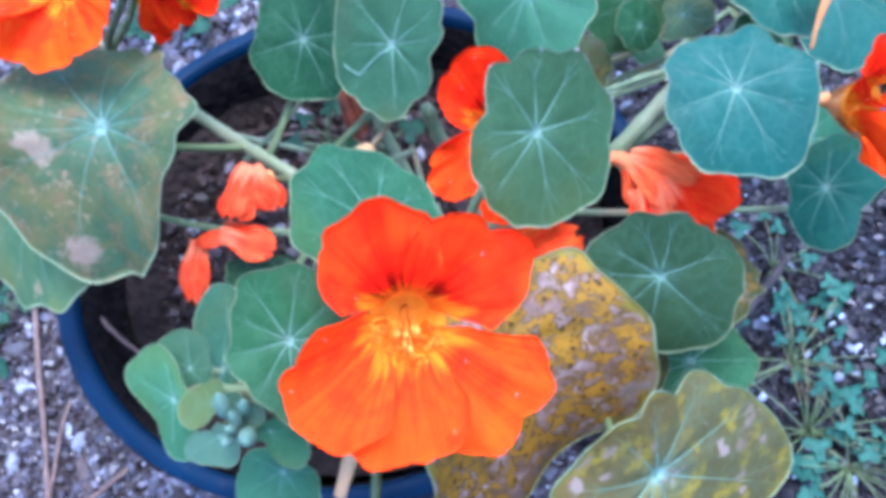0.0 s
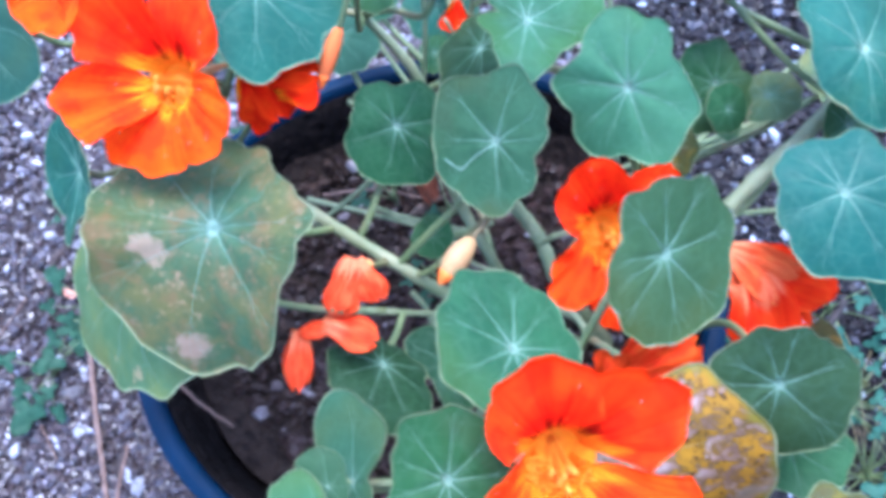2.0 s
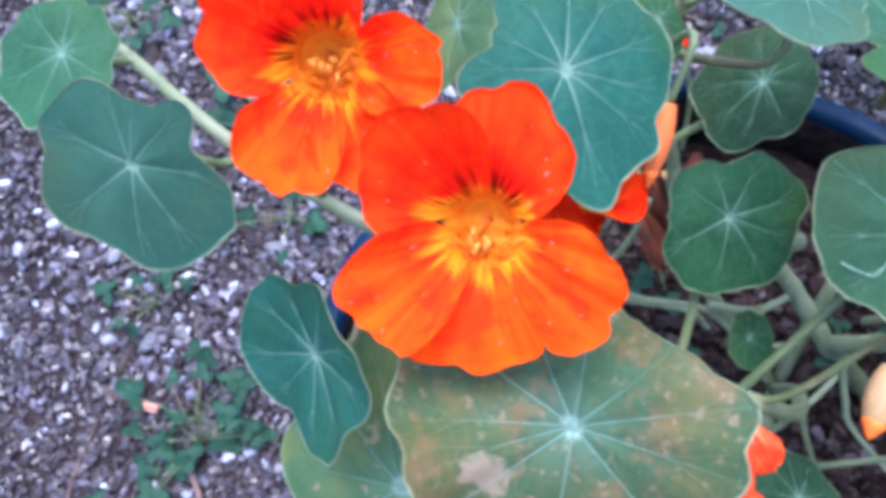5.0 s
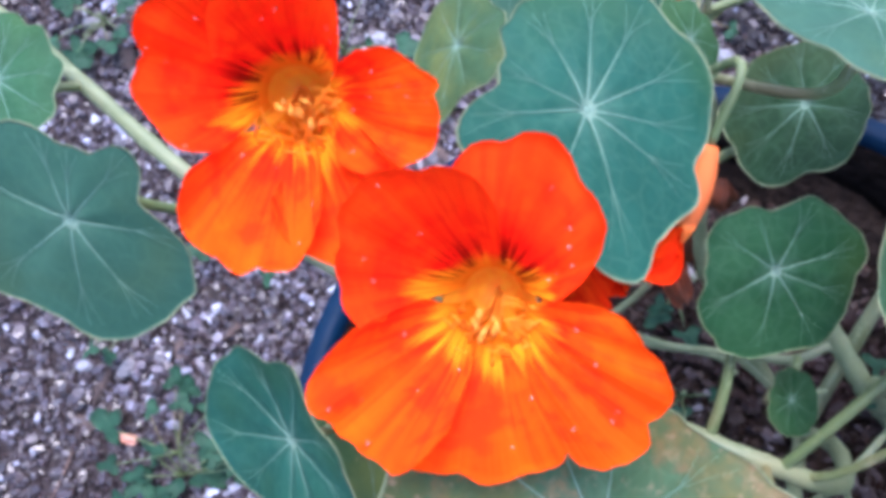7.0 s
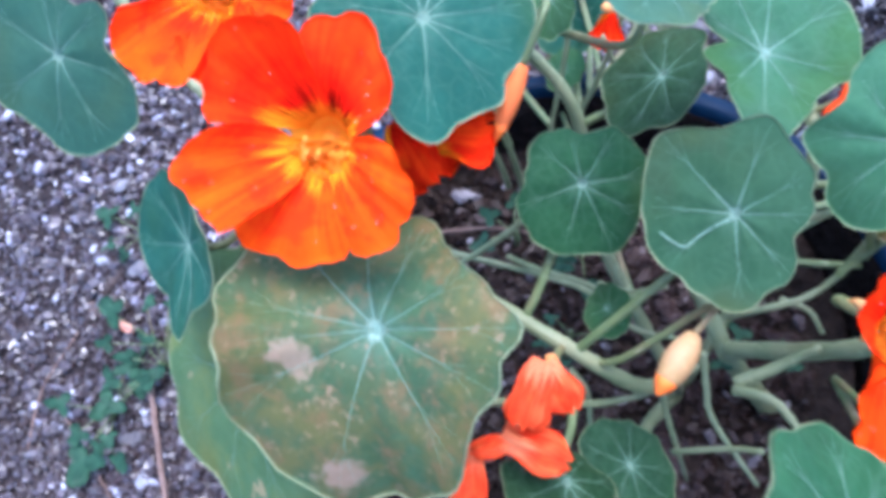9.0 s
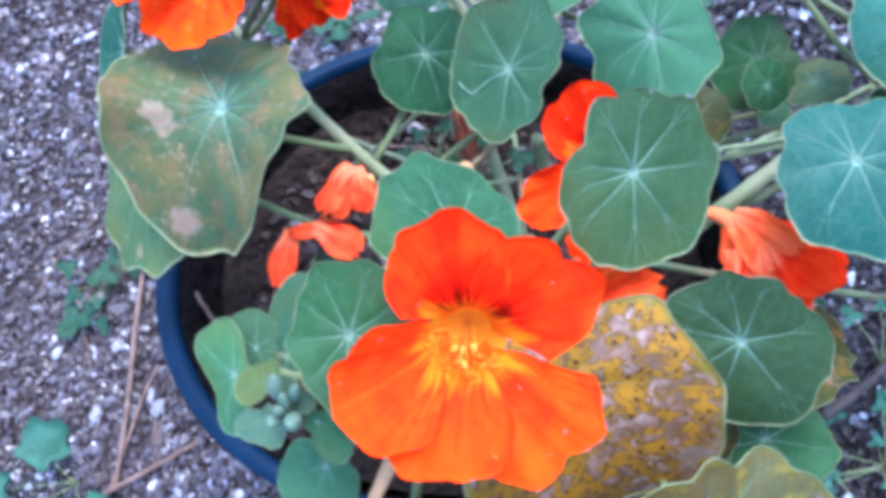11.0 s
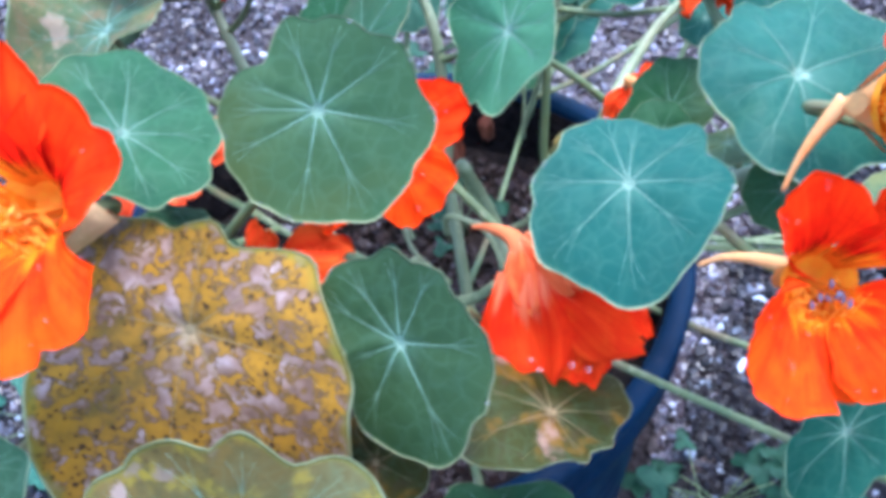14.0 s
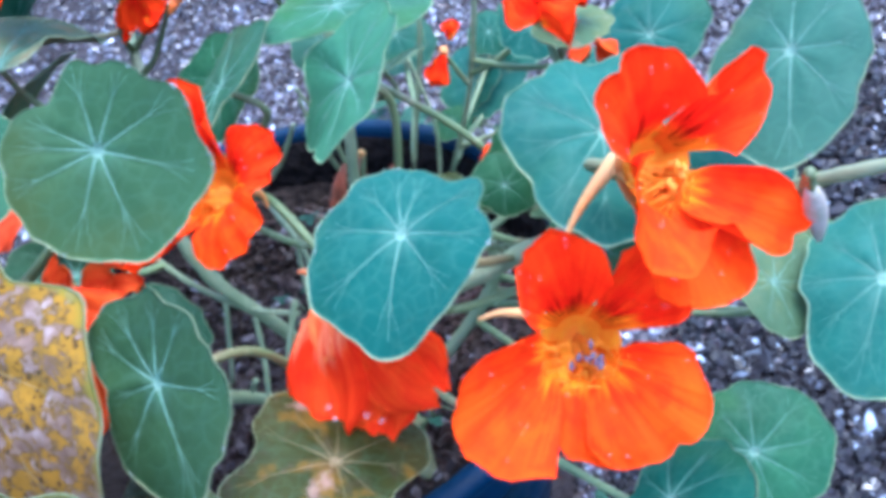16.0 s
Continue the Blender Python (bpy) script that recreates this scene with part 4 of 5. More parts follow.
def crumpled(root, tip, width, parent, mat, seed, name="petal", fold=0.5, neck=0.22, rough=0.20):
    """One limp or shrivelled petal that runs from root to tip, folded along its length."""
    r = random.Random(seed)
    a, b = Vector(root), Vector(tip)
    way = b - a
    side = way.cross(UP).normalized() if way.cross(UP).length > 1e-6 else Vector((1, 0, 0))
    rise = side.cross(way).normalized()
    back = parent.matrix_world.inverted()
    nu, nv = 13, 15
    ph = [r.uniform(0, 6.3) for _ in range(5)]
    verts, uvs = [], []
    for i in range(nu):
        t = i / (nu - 1)
        half = width * 0.5 * (neck + (1 - neck) * math.sin(min(1.0, t * 1.25) * math.pi / 2)) * (1 if t < 0.75 else math.sqrt(max(0.06, 1 - ((t - 0.75) / 0.27) ** 2)))
        for j in range(nv):
            s = 2 * j / (nv - 1) - 1
            bow = math.sin(t * math.pi) * 0.14 * way.length
            h = bow - fold * half * s * s + rough * half * math.sin(5 * s + ph[0] + 2 * t) + 0.6 * rough * half * math.sin(9 * s + ph[1] - 3 * t) + 0.12 * half * math.sin(7 * t + ph[2])
            p = a + way * (t + 0.05 * t * math.sin(6 * s + ph[3]) + 0.03 * t * math.sin(14 * s + ph[1])) + side * half * s * (1 + 0.1 * math.sin(8 * t + ph[4])) + rise * h
            verts.append(back @ p)
            uvs.append(((s + 1) / 2, 0.25 + 0.75 * t))
    m = len(verts)
    thin = [back.to_3x3() @ (-rise * 0.00025) + p for p in verts]
    faces = grid_faces(nu, nv)
    rim = [(i * nv, (i + 1) * nv) for i in range(nu - 1)] + [((nu - 1) * nv + j, (nu - 1) * nv + j + 1) for j in range(nv - 1)] + [((i + 1) * nv + nv - 1, i * nv + nv - 1) for i in reversed(range(nu - 1))]
    faces += [(d + m, c + m, q + m, p + m) for p, q, c, d in faces] + [(p, p + m, q + m, q) for p, q in rim]
    return link(name, verts + thin, faces, mat, parent, uvs + uvs)


def spindle(a, b, radius, mat, name, label="", tip_mat=None, stalk=True, parent=None):
    """A bud or rolled petal: a swollen spindle from a to b, with a tip of its own colour if asked for."""
    a, b = UNROOT @ Vector(a), UNROOT @ Vector(b)
    n = 11
    mid = a.lerp(b, 0.5) + Vector((0, 0, (b - a).length * 0.06))
    line = bend([a, mid, b], (n - 1) // 2)
    radii = [radius * (0.16 + 0.84 * math.sin(math.pi * min(1, 0.10 + 0.88 * i / (n - 1))) ** 0.75) for i in range(len(line))]
    v, f = tube(line, radii, 12)
    ob = link(name, v, f, mat, parent or plant, label=label)
    if tip_mat:
        v, f = tube([line[-3], line[-2], line[-1], line[-1] + (b - a) * 0.06], [radii[-3] * 1.02, radii[-2] * 1.03, radii[-1] * 1.1, radius * 0.08], 12)
        link("tip", v, f, tip_mat, ob)
    if stalk:
        end = UNROOT @ spring(ROOT @ a, 0.015)
        v, f = tube(stalk_line(a, (a - b).normalized(), end, 0.25), [0.0009, 0.0013], 6)
        link("stalk", v, f, STALK, ob)
    return ob


def wilted(label, neck, petals, mat, seed, stalk=True, name="wilted_flower"):
    """A spent flower: a small calyx at the neck and limp petals, each from its own root to its tip."""
    r = random.Random(seed)
    at = UNROOT @ Vector(neck)
    pts = [at + Vector((r.uniform(-1, 1), r.uniform(-1, 1), r.uniform(-1, 1))).normalized() * 0.0022 for _ in range(4)]
    v, f = gather([tube([at, at.lerp(p, 0.6), p], [0.0016, 0.0019, 0.0005], 7) for p in pts])
    ob = link(name, v, f, CALYX, plant, label=label)
    bpy.context.view_layer.update()
    for i, (a, b, w, *more) in enumerate(petals):
        crumpled(a, b, w, ob, mat, seed * 13 + i, fold=0.6 if more else 0.5, neck=more[0] if more else 0.22, rough=0.20 if more else 0.26)
    if stalk:
        end = UNROOT @ (spring(Vector(neck), 0.015) if stalk is True else Vector(stalk))
        v, f = tube(stalk_line(at, (0, 0, -0.3), end, 0.25), [0.0010, 0.0014], 6)
        link("flower_stalk", v, f, STALK, ob)
    return ob


leaf("broad pale green leaf with pinkish scorched patches", (-0.1167, 0.1145, 0.2715), (-0.214, -0.077, 0.974), 0.0373, (-0.132, -0.103, -0.071, -0.054, 0.116, 0.007, -0.036, -0.000, 0.048, -0.012, 0.009, -0.017), "scorched", cup=-0.12, wave=0.07, seed=3, rays=(-3.11, -2.76, -1.99, -1.12, -0.51, -0.08, 0.40, 1.17, 1.77, 2.32, 2.87), bow=(0.391, -0.004, -0.154, -0.008))
leaf("yellowing green leaf tucked beneath a larger leaf", (-0.1602, 0.1083, 0.2337), (-0.557, -0.195, 0.807), 0.0436, (-0.014, 0.009, 0.044, -0.014, -0.022, -0.022, -0.001, 0.019, -0.007, -0.004, 0.009, 0.011), "faded", cup=-0.12, wave=0.04, seed=4)
leaf("narrow bluish green leaf folded along its middle", (-0.1726, 0.1434, 0.2532), (-0.743, -0.217, 0.634), 0.0236, (-0.099, -0.039, 0.025, -0.069, -0.042, 0.047, 0.007, -0.025, -0.064, 0.010, -0.024, -0.002), "teal", cup=0.16, wave=0.02, seed=5, bow=(-0.020, -0.027, 0.014, 0.044))
leaf("bluish green scalloped leaf held over the gravel", (-0.2052, 0.1938, 0.2717), (-0.236, -0.623, 0.746), 0.0239, (-0.115, -0.178, -0.029, -0.046, -0.011, 0.002, 0.023, 0.060, -0.052, 0.041, -0.007, 0.040), "bluish", cup=-0.01, wave=0.02, seed=6, rays=(-2.89, -2.05, -1.43, -0.46, 0.40, 1.02, 1.38, 2.32), bow=(0.028, 0.006, 0.005, 0.010))
leaf("green leaf half hidden behind another leaf", (-0.2299, 0.2410, 0.2504), (-0.120, -0.009, 0.993), 0.0191, (-0.147, -0.075, -0.018, 0.022, 0.015, 0.000, 0.004, -0.003, 0.002, 0.005, 0.003, 0.001), "green", cup=-0.05, wave=0.03, seed=7)
leaf("large bluish green leaf with a wavy notched margin", (-0.1025, 0.1882, 0.2864), (0.507, -0.016, 0.862), 0.0271, (0.155, -0.029, -0.030, 0.104, -0.054, 0.013, 0.054, 0.046, -0.008, -0.051, -0.002, 0.060), "teal", cup=-0.02, wave=0.02, seed=8, rays=(-3.05, -2.22, -1.49, -0.69, -0.21, 0.32, 0.83, 1.26, 1.84, 2.71), bow=(0.028, 0.033, 0.024, 0.006))
leaf("smooth mid-green round leaf", (-0.0634, 0.1580, 0.2447), (0.024, -0.540, 0.841), 0.0190, (0.013, -0.139, -0.010, 0.021, 0.015, 0.039, -0.032, 0.028, 0.022, 0.001, 0.026, 0.005), "green", cup=0.01, wave=0.01, seed=9, rays=(-2.83, -1.84, -1.14, -0.57, 0.11, 0.99, 1.80, 2.35), bow=(0.055, 0.009, -0.001, -0.036))
leaf("pale mid-green leaf with a scratched mark", (-0.0292, 0.1402, 0.2664), (-0.434, -0.276, 0.857), 0.0219, (-0.137, 0.080, -0.066, 0.016, 0.009, 0.059, -0.004, 0.006, -0.001, -0.026, 0.025, 0.016), "greyish", cup=0.01, wave=0.02, seed=10, scar=[(-3.08, 0.82), (-2.90, 0.72), (-2.71, 0.64), (-2.75, 0.47), (-2.76, 0.22), (-1.87, 0.05)], rays=(-2.74, -1.71, -1.04, -0.20, 0.31, 1.07, 2.13, 2.86), bow=(-0.029, 0.021, 0.013, -0.019))
leaf("large smooth dark green round leaf", (0.0118, 0.0893, 0.3054), (0.531, -0.425, 0.733), 0.0217, (0.162, -0.058, -0.018, 0.007, 0.023, 0.011, -0.013, -0.005, 0.015, -0.014, -0.024, 0.005), "dark", cup=0.01, wave=0.02, seed=11, slack=0.12, rays=(-2.88, -2.50, -1.99, -1.12, -0.47, 0.47, 1.24, 1.93, 2.52), dew=14, bow=(-0.024, -0.019, -0.007, -0.031))
leaf("bluish green round leaf with bright white veins", (0.0685, 0.1131, 0.2785), (-0.044, -0.127, 0.991), 0.0217, (0.044, -0.166, -0.036, -0.027, -0.013, 0.012, -0.015, -0.004, 0.032, 0.026, 0.021, 0.018), "rich", cup=-0.05, wave=0.02, seed=12, rays=(-2.82, -1.96, -1.15, -0.43, 0.33, 1.14, 1.92, 2.30, 2.73), dew=10, bow=(0.145, 0.035, 0.007, -0.013))
leaf("dark green leaf with a wavy pale margin", (0.0431, 0.0598, 0.2778), (0.122, -0.640, 0.759), 0.0200, (0.133, -0.068, 0.017, -0.177, -0.062, 0.059, 0.046, -0.006, -0.026, 0.009, 0.025, 0.013), "sombre", cup=0.03, wave=0.02, seed=13, stalk=(0.03, 0.112, 0.150), rays=(-2.35, -1.62, -0.71, 0.41, 1.48, 2.00, 2.65, 3.12), dew=4, bow=(0.048, 0.044, 0.029, -0.059))
leaf("mid-green leaf behind an open flower", (-0.0269, 0.0670, 0.3074), (0.549, 0.262, 0.794), 0.0206, (-0.039, 0.093, 0.003, 0.015, 0.012, -0.006, 0.022, -0.001, -0.001, -0.018, 0.000, 0.003), "green", cup=-0.01, wave=0.02, seed=14, bow=(0.003, -0.015, 0.008, 0.039))
leaf("bright green leaf half hidden by a flower", (-0.0425, 0.0366, 0.3210), (0.191, -0.244, 0.951), 0.0156, (0.123, -0.030, -0.074, -0.087, -0.021, -0.012, -0.003, 0.031, 0.030, -0.024, 0.012, -0.006), "green", cup=0.06, wave=0.02, seed=15, bow=(-0.013, -0.010, 0.000, 0.000))
leaf("scalloped pale green leaf at the pot's edge, folded along a vein", (-0.0750, 0.0279, 0.2993), (-0.356, -0.356, 0.864), 0.0100, (-0.435, -0.049, -0.227, -0.231, 0.106, 0.147, 0.073, -0.041, -0.028, 0.020, -0.029, -0.028), "light", veins=7, cup=-0.06, wave=0.03, seed=16)
leaf("pale bluish green leaf behind a scalloped one", (-0.0751, 0.0365, 0.2909), (0.104, -0.104, 0.989), 0.0070, (-0.058, 0.223, -0.203, -0.251, 0.012, 0.017, -0.067, 0.015, 0.067, 0.023), "greyish", veins=7, cup=-0.06, wave=0.03, seed=61)
leaf("pale green leaf curled upward", (-0.0713, 0.0374, 0.2787), (-0.597, 0.100, 0.796), 0.0125, (-0.073, 0.739, -0.340, -0.273, 0.106, -0.032, -0.153, -0.006, -0.025, -0.105), "greyish", veins=7, cup=0.02, wave=0.03, seed=17)
leaf("olive yellow-green leaf folded at a shoot tip", (-0.0605, 0.0256, 0.3117), (-0.406, -0.304, 0.862), 0.0052, (-0.636, 0.119, 0.287, 0.206, -0.254, -0.119, 0.038, 0.120), "leafy", veins=5, cup=0.05, wave=0.05, seed=62)
leaf("small lobed pale green leaf at a shoot tip", (-0.0609, 0.0187, 0.3068), (-0.101, -0.504, 0.858), 0.0054, (-0.172, -0.490, 0.078, 0.195, -0.071, -0.134, 0.039, 0.104), "young", veins=5, cup=0.05, wave=0.08, seed=91)
leaf("small grey-green young leaf at a shoot tip", (-0.0555, 0.0246, 0.3120), (0.208, -0.416, 0.885), 0.0040, (0.044, -0.203, 0.201, -0.313, -0.069, -0.138), "young", veins=5, cup=0.1, wave=0.10, seed=84)
leaf("small folded bluish green leaf at a shoot tip", (-0.0514, 0.0201, 0.3018), (0.372, -0.213, 0.904), 0.0047, (0.530, -0.341, 0.176, -0.428, -0.093, -0.170, -0.141, -0.063), "light", veins=5, cup=0.1, wave=0.06, seed=92)
leaf("mid-green leaf below a shoot tip", (-0.0539, 0.0125, 0.2790), (0.105, -0.314, 0.943), 0.0102, (-0.167, -0.509, -0.073, -0.047, -0.038, 0.031), "light", veins=7, cup=-0.05, wave=0.04, seed=63)
leaf("dark green leaf low in the pot, shade in its colour", (-0.0716, 0.0786, 0.2233), (0.508, 0.439, 0.741), 0.0194, (-0.073, -0.341, -0.055, -0.001, -0.007, 0.028, 0.007, -0.017, 0.002, 0.022, 0.030, 0.009), "deep", cup=-0.14, wave=0.02, seed=18, bow=(0.006, -0.006, -0.007, -0.000))
leaf("small dark green leaf low in the pot, shade in its colour", (-0.0508, 0.0825, 0.1961), (0.537, 0.171, 0.826), 0.0165, (0.083, -0.012, 0.016, -0.159, -0.055, 0.109, 0.043, -0.001, -0.006, -0.032, -0.016, 0.012), "deep", cup=-0.05, wave=0.03, seed=19)
leaf("fresh bright green round leaf", (0.0129, 0.1548, 0.2691), (-0.369, -0.410, 0.834), 0.0224, (-0.033, -0.049, -0.094, -0.026, -0.064, -0.050, 0.001, -0.011, 0.008, 0.029, -0.016, -0.061), "light", cup=0.04, wave=0.02, seed=20, dew=5, bow=(0.035, -0.113, -0.019, 0.051))
leaf("small fresh green leaf", (0.0505, 0.1736, 0.2325), (-0.114, -0.416, 0.902), 0.0153, (-0.147, -0.091, -0.099, -0.008, 0.033, -0.038, 0.006, -0.011, 0.017, 0.002, 0.011, 0.018), "green", cup=-0.07, wave=0.02, seed=21, bow=(-0.013, -0.008, 0.009, 0.004))
leaf("small pale green leaf in the shade", (0.0693, 0.1699, 0.2282), (-0.302, 0.333, 0.893), 0.0123, (0.015, -0.009, -0.067, -0.009, -0.003, -0.013, -0.006, -0.009, -0.002, 0.014, -0.007, -0.006), "tired", cup=-0.06, wave=0.03, seed=22)
leaf("large bluish green leaf beside a flower", (0.0870, 0.1644, 0.2668), (0.456, 0.033, 0.889), 0.0296, (0.265, 0.181, 0.036, 0.142, -0.015, 0.069, -0.019, 0.099, -0.019, 0.042, -0.041, 0.004), "teal", cup=-0.12, wave=0.02, seed=23, rays=(-2.94, -2.23, -1.51, -0.98, -0.03, 0.97, 1.71, 2.51), dew=7, bow=(0.056, 0.031, -0.069, -0.003))
leaf("bluish green leaf hanging over the gravel", (0.1239, 0.1161, 0.1916), (-0.505, -0.055, 0.862), 0.0194, (0.117, -0.010, -0.106, 0.123, 0.093, 0.093, 0.037, 0.015, 0.023, -0.011, -0.009, 0.014), "teal", cup=-0.08, wave=0.03, seed=24)
leaf("bluish green leaf with a shadowed side", (0.1216, 0.1847, 0.2838), (-0.173, -0.374, 0.911), 0.0190, (-0.046, -0.175, -0.152, -0.022, -0.016, 0.031, 0.004, 0.019, 0.018, 0.001, 0.001, -0.012), "bluish", cup=-0.08, wave=0.04, seed=25, rays=(-3.06, -2.11, -1.28, -0.62, 0.22, 1.19, 1.86, 2.35), dew=7)
leaf("bluish green leaf reaching out over the gravel", (0.1450, 0.2120, 0.1800), (-0.000, -0.193, 0.981), 0.0307, (0.203, -0.053, -0.064, -0.056, -0.015, 0.027, 0.026, 0.007, -0.002, -0.014, -0.004, 0.001), "teal", cup=-0.08, wave=0.03, seed=26)
leaf("pale greyish green leaf seen behind a bud", (0.1170, 0.2011, 0.1742), (0.345, -0.006, 0.939), 0.0156, (0.000, 0.132, -0.127, -0.154, -0.073, -0.046, -0.045, -0.043, -0.031, 0.001, -0.004, 0.006), "tired", cup=-0.06, wave=0.03, seed=27)
leaf("olive leaf turning yellow with dry brown flecks", (0.0384, 0.0102, 0.2754), (0.609, -0.490, 0.623), 0.0366, (0.294, -0.200, 0.134, 0.005, 0.080, 0.040, 0.063, 0.024, 0.071, 0.017, 0.047, -0.013), "mottled", cup=-0.02, wave=0.04, seed=28, stalk=(0.03, 0.112, 0.150), slack=0.08, bow=(-0.016, -0.003, 0.005, 0.056))
leaf("large golden yellow leaf with dry pinkish patches and dark specks", (0.0011, 0.0407, 0.2832), (0.391, -0.518, 0.761), 0.0372, (0.190, -0.312, 0.012, -0.072, -0.080, 0.062, 0.078, 0.024, 0.018, -0.058, -0.004, -0.020), "yellow", cup=-0.00, wave=0.02, seed=29, rays=(-2.78, -2.08, -1.24, -0.46, 0.34, 1.10, 1.92, 2.97), bow=(0.021, 0.201, 0.159, -0.004))
leaf("mid-green leaf low beside the pot", (0.0617, 0.0475, 0.2189), (-0.084, 0.461, 0.883), 0.0176, (0.157, -0.005, 0.043, 0.040, -0.070, 0.013, 0.043, -0.048, -0.002, 0.014, 0.007, 0.011), "green", cup=-0.06, wave=0.03, seed=30)
leaf("olive leaf with a dry tan blotch", (0.0665, 0.0713, 0.2416), (0.208, 0.575, 0.791), 0.0210, (-0.174, 0.111, -0.130, 0.078, 0.007, 0.056, 0.004, -0.096, -0.033, -0.002, 0.035, 0.037), "olive", cup=-0.03, wave=0.04, seed=31, bow=(-0.007, 0.008, -0.001, 0.000))
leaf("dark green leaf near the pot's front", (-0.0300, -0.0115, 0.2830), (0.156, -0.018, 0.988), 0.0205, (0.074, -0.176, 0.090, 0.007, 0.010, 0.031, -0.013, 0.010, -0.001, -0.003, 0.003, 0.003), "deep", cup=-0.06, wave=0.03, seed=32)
leaf("small dark green leaf with shade in its colour", (-0.0334, 0.2027, 0.2189), (-0.533, 0.204, 0.821), 0.0195, (-0.180, -0.034, -0.030, 0.031, -0.022, 0.010, -0.025, -0.014, -0.002, 0.007, 0.008, -0.050), "deep", cup=0.00, wave=0.02, seed=33, bow=(-0.005, -0.026, 0.007, 0.013))
leaf("pale green leaf with faint tan mottling", (-0.0172, 0.1826, 0.2669), (0.120, 0.220, 0.960), 0.0228, (0.247, 0.138, -0.172, 0.139, 0.056, 0.007, 0.072, 0.014, -0.045, -0.056, 0.007, 0.044), "green", cup=0.04, wave=0.02, seed=34, rays=(-2.35, -1.77, -1.24, -0.38, 0.61, 1.30, 1.76, 2.35), bow=(0.025, 0.004, -0.043, -0.042))
leaf("pale bluish green leaf at the back", (-0.0453, 0.1976, 0.2804), (0.298, 0.445, 0.845), 0.0196, (-0.106, 0.072, -0.042, 0.032, 0.022, 0.043, 0.021, -0.029, -0.006, 0.013, 0.019, -0.013), "bluish", cup=-0.06, wave=0.03, seed=35)
leaf("small dark leaf behind a large leaf", (-0.0700, 0.2112, 0.2548), (0.515, -0.235, 0.825), 0.0108, (-0.123, -0.148, -0.013, -0.019, 0.017, -0.006, 0.009, -0.006, -0.000, 0.006, 0.002, 0.006), "dark", cup=-0.06, wave=0.03, seed=36)
leaf("light yellow-green leaf behind an open flower", (-0.1210, 0.2226, 0.2537), (-0.724, 0.189, 0.664), 0.0161, (-0.122, -0.044, 0.037, -0.065, 0.001, -0.066, -0.041, -0.022, -0.002, 0.028, 0.027, 0.009), "tired", cup=-0.06, wave=0.03, seed=37)
leaf("tiny round green leaf on a thin stalk", (-0.0555, 0.1298, 0.2083), (0.423, -0.132, 0.896), 0.0087, (0.107, -0.105, -0.018, 0.033, 0.007, -0.016, 0.003, 0.015, -0.008, 0.002, -0.004, -0.000), "green", cup=-0.04, wave=0.02, seed=38)
leaf("green leaf low behind the pot", (-0.0547, 0.2704, 0.1500), (0.3, -0.4, 0.85), 0.021, (0.05, 0.1, -0.05, 0.05), "teal", seed=65)
leaf("green leaf at the back of the pot", (0.0429, 0.2654, 0.2050), (0.2, -0.5, 0.8), 0.020, (0.0, 0.1, -0.1, 0.05), "teal", seed=66)
leaf("small bright green leaf under a larger one", (0.0528, 0.1617, 0.2350), (0.5, -0.4, 0.75), 0.0095, (0.0, 0.05, 0.05, 0.0), "green", veins=7, seed=67)
leaf("small dark leaf behind a flower", (0.0909, 0.1518, 0.2380), (0.4, -0.3, 0.8), 0.0110, (0.05, 0.0, 0.0, 0.0), "dark", veins=7, seed=68)
leaf("green leaf low over the gravel", (0.1323, 0.1510, 0.1600), (0.3, -0.3, 0.9), 0.021, (0.05, 0.1, 0.0, 0.05), "green", seed=69)
leaf("olive green leaf under a dark leaf", (0.0369, 0.0412, 0.2450), (0.1, -0.4, 0.9), 0.0125, (0.05, 0.0, 0.0, 0.0), "olive", veins=7, seed=70)
leaf("dull green leaf below a bud", (0.0305, 0.1526, 0.2250), (-0.1, -0.3, 0.9), 0.0125, (0.05, 0.0, 0.0, 0.0), "olive", veins=7, seed=71)
leaf("olive leaf behind a bloom at the back", (0.0548, 0.2031, 0.2620), (0.1, 0.3, 0.9), 0.0120, (0.1, 0.0, -0.2, 0.0), "tired", veins=7, seed=72)
leaf("bluish green leaf among others at the back of the pot", (-0.0099, 0.2628, 0.2000), (0.3, -0.5, 0.8), 0.0141, (0.06, -0.05, 0.10, -0.08, 0.04, 0.03), "teal", cup=-0.08, wave=0.05, seed=100)
leaf("bluish green leaf among others at the back of the pot", (-0.0512, 0.2830, 0.1700), (0.2, -0.4, 0.8), 0.0113, (0.06, -0.05, 0.05, -0.03, 0.04, 0.03), "teal", cup=-0.08, wave=0.05, seed=101)
leaf("bluish green leaf among others at the back of the pot", (0.0323, 0.2452, 0.2000), (0.4, -0.3, 0.8), 0.0103, (0.06, -0.05, 0.00, 0.02, 0.04, 0.03), "teal", cup=-0.08, wave=0.05, seed=102)
leaf("bluish green leaf among others at the back of the pot", (-0.0583, 0.2490, 0.1400), (0.2, -0.4, 0.8), 0.0094, (0.06, -0.05, -0.05, 0.07, 0.04, 0.03), "green", cup=-0.08, wave=0.05, seed=103)
leaf("bluish green leaf among others at the back of the pot", (0.0616, 0.1745, 0.2000), (0.5, -0.2, 0.8), 0.0084, (0.06, -0.05, 0.10, -0.08, 0.04, 0.03), "dark", cup=-0.08, wave=0.05, seed=104)
leaf("bluish green leaf among others at the back of the pot", (0.1234, 0.2221, 0.1700), (0.2, -0.2, 0.8), 0.0131, (0.06, -0.05, 0.05, -0.03, 0.04, 0.03), "tired", cup=-0.08, wave=0.05, seed=105)
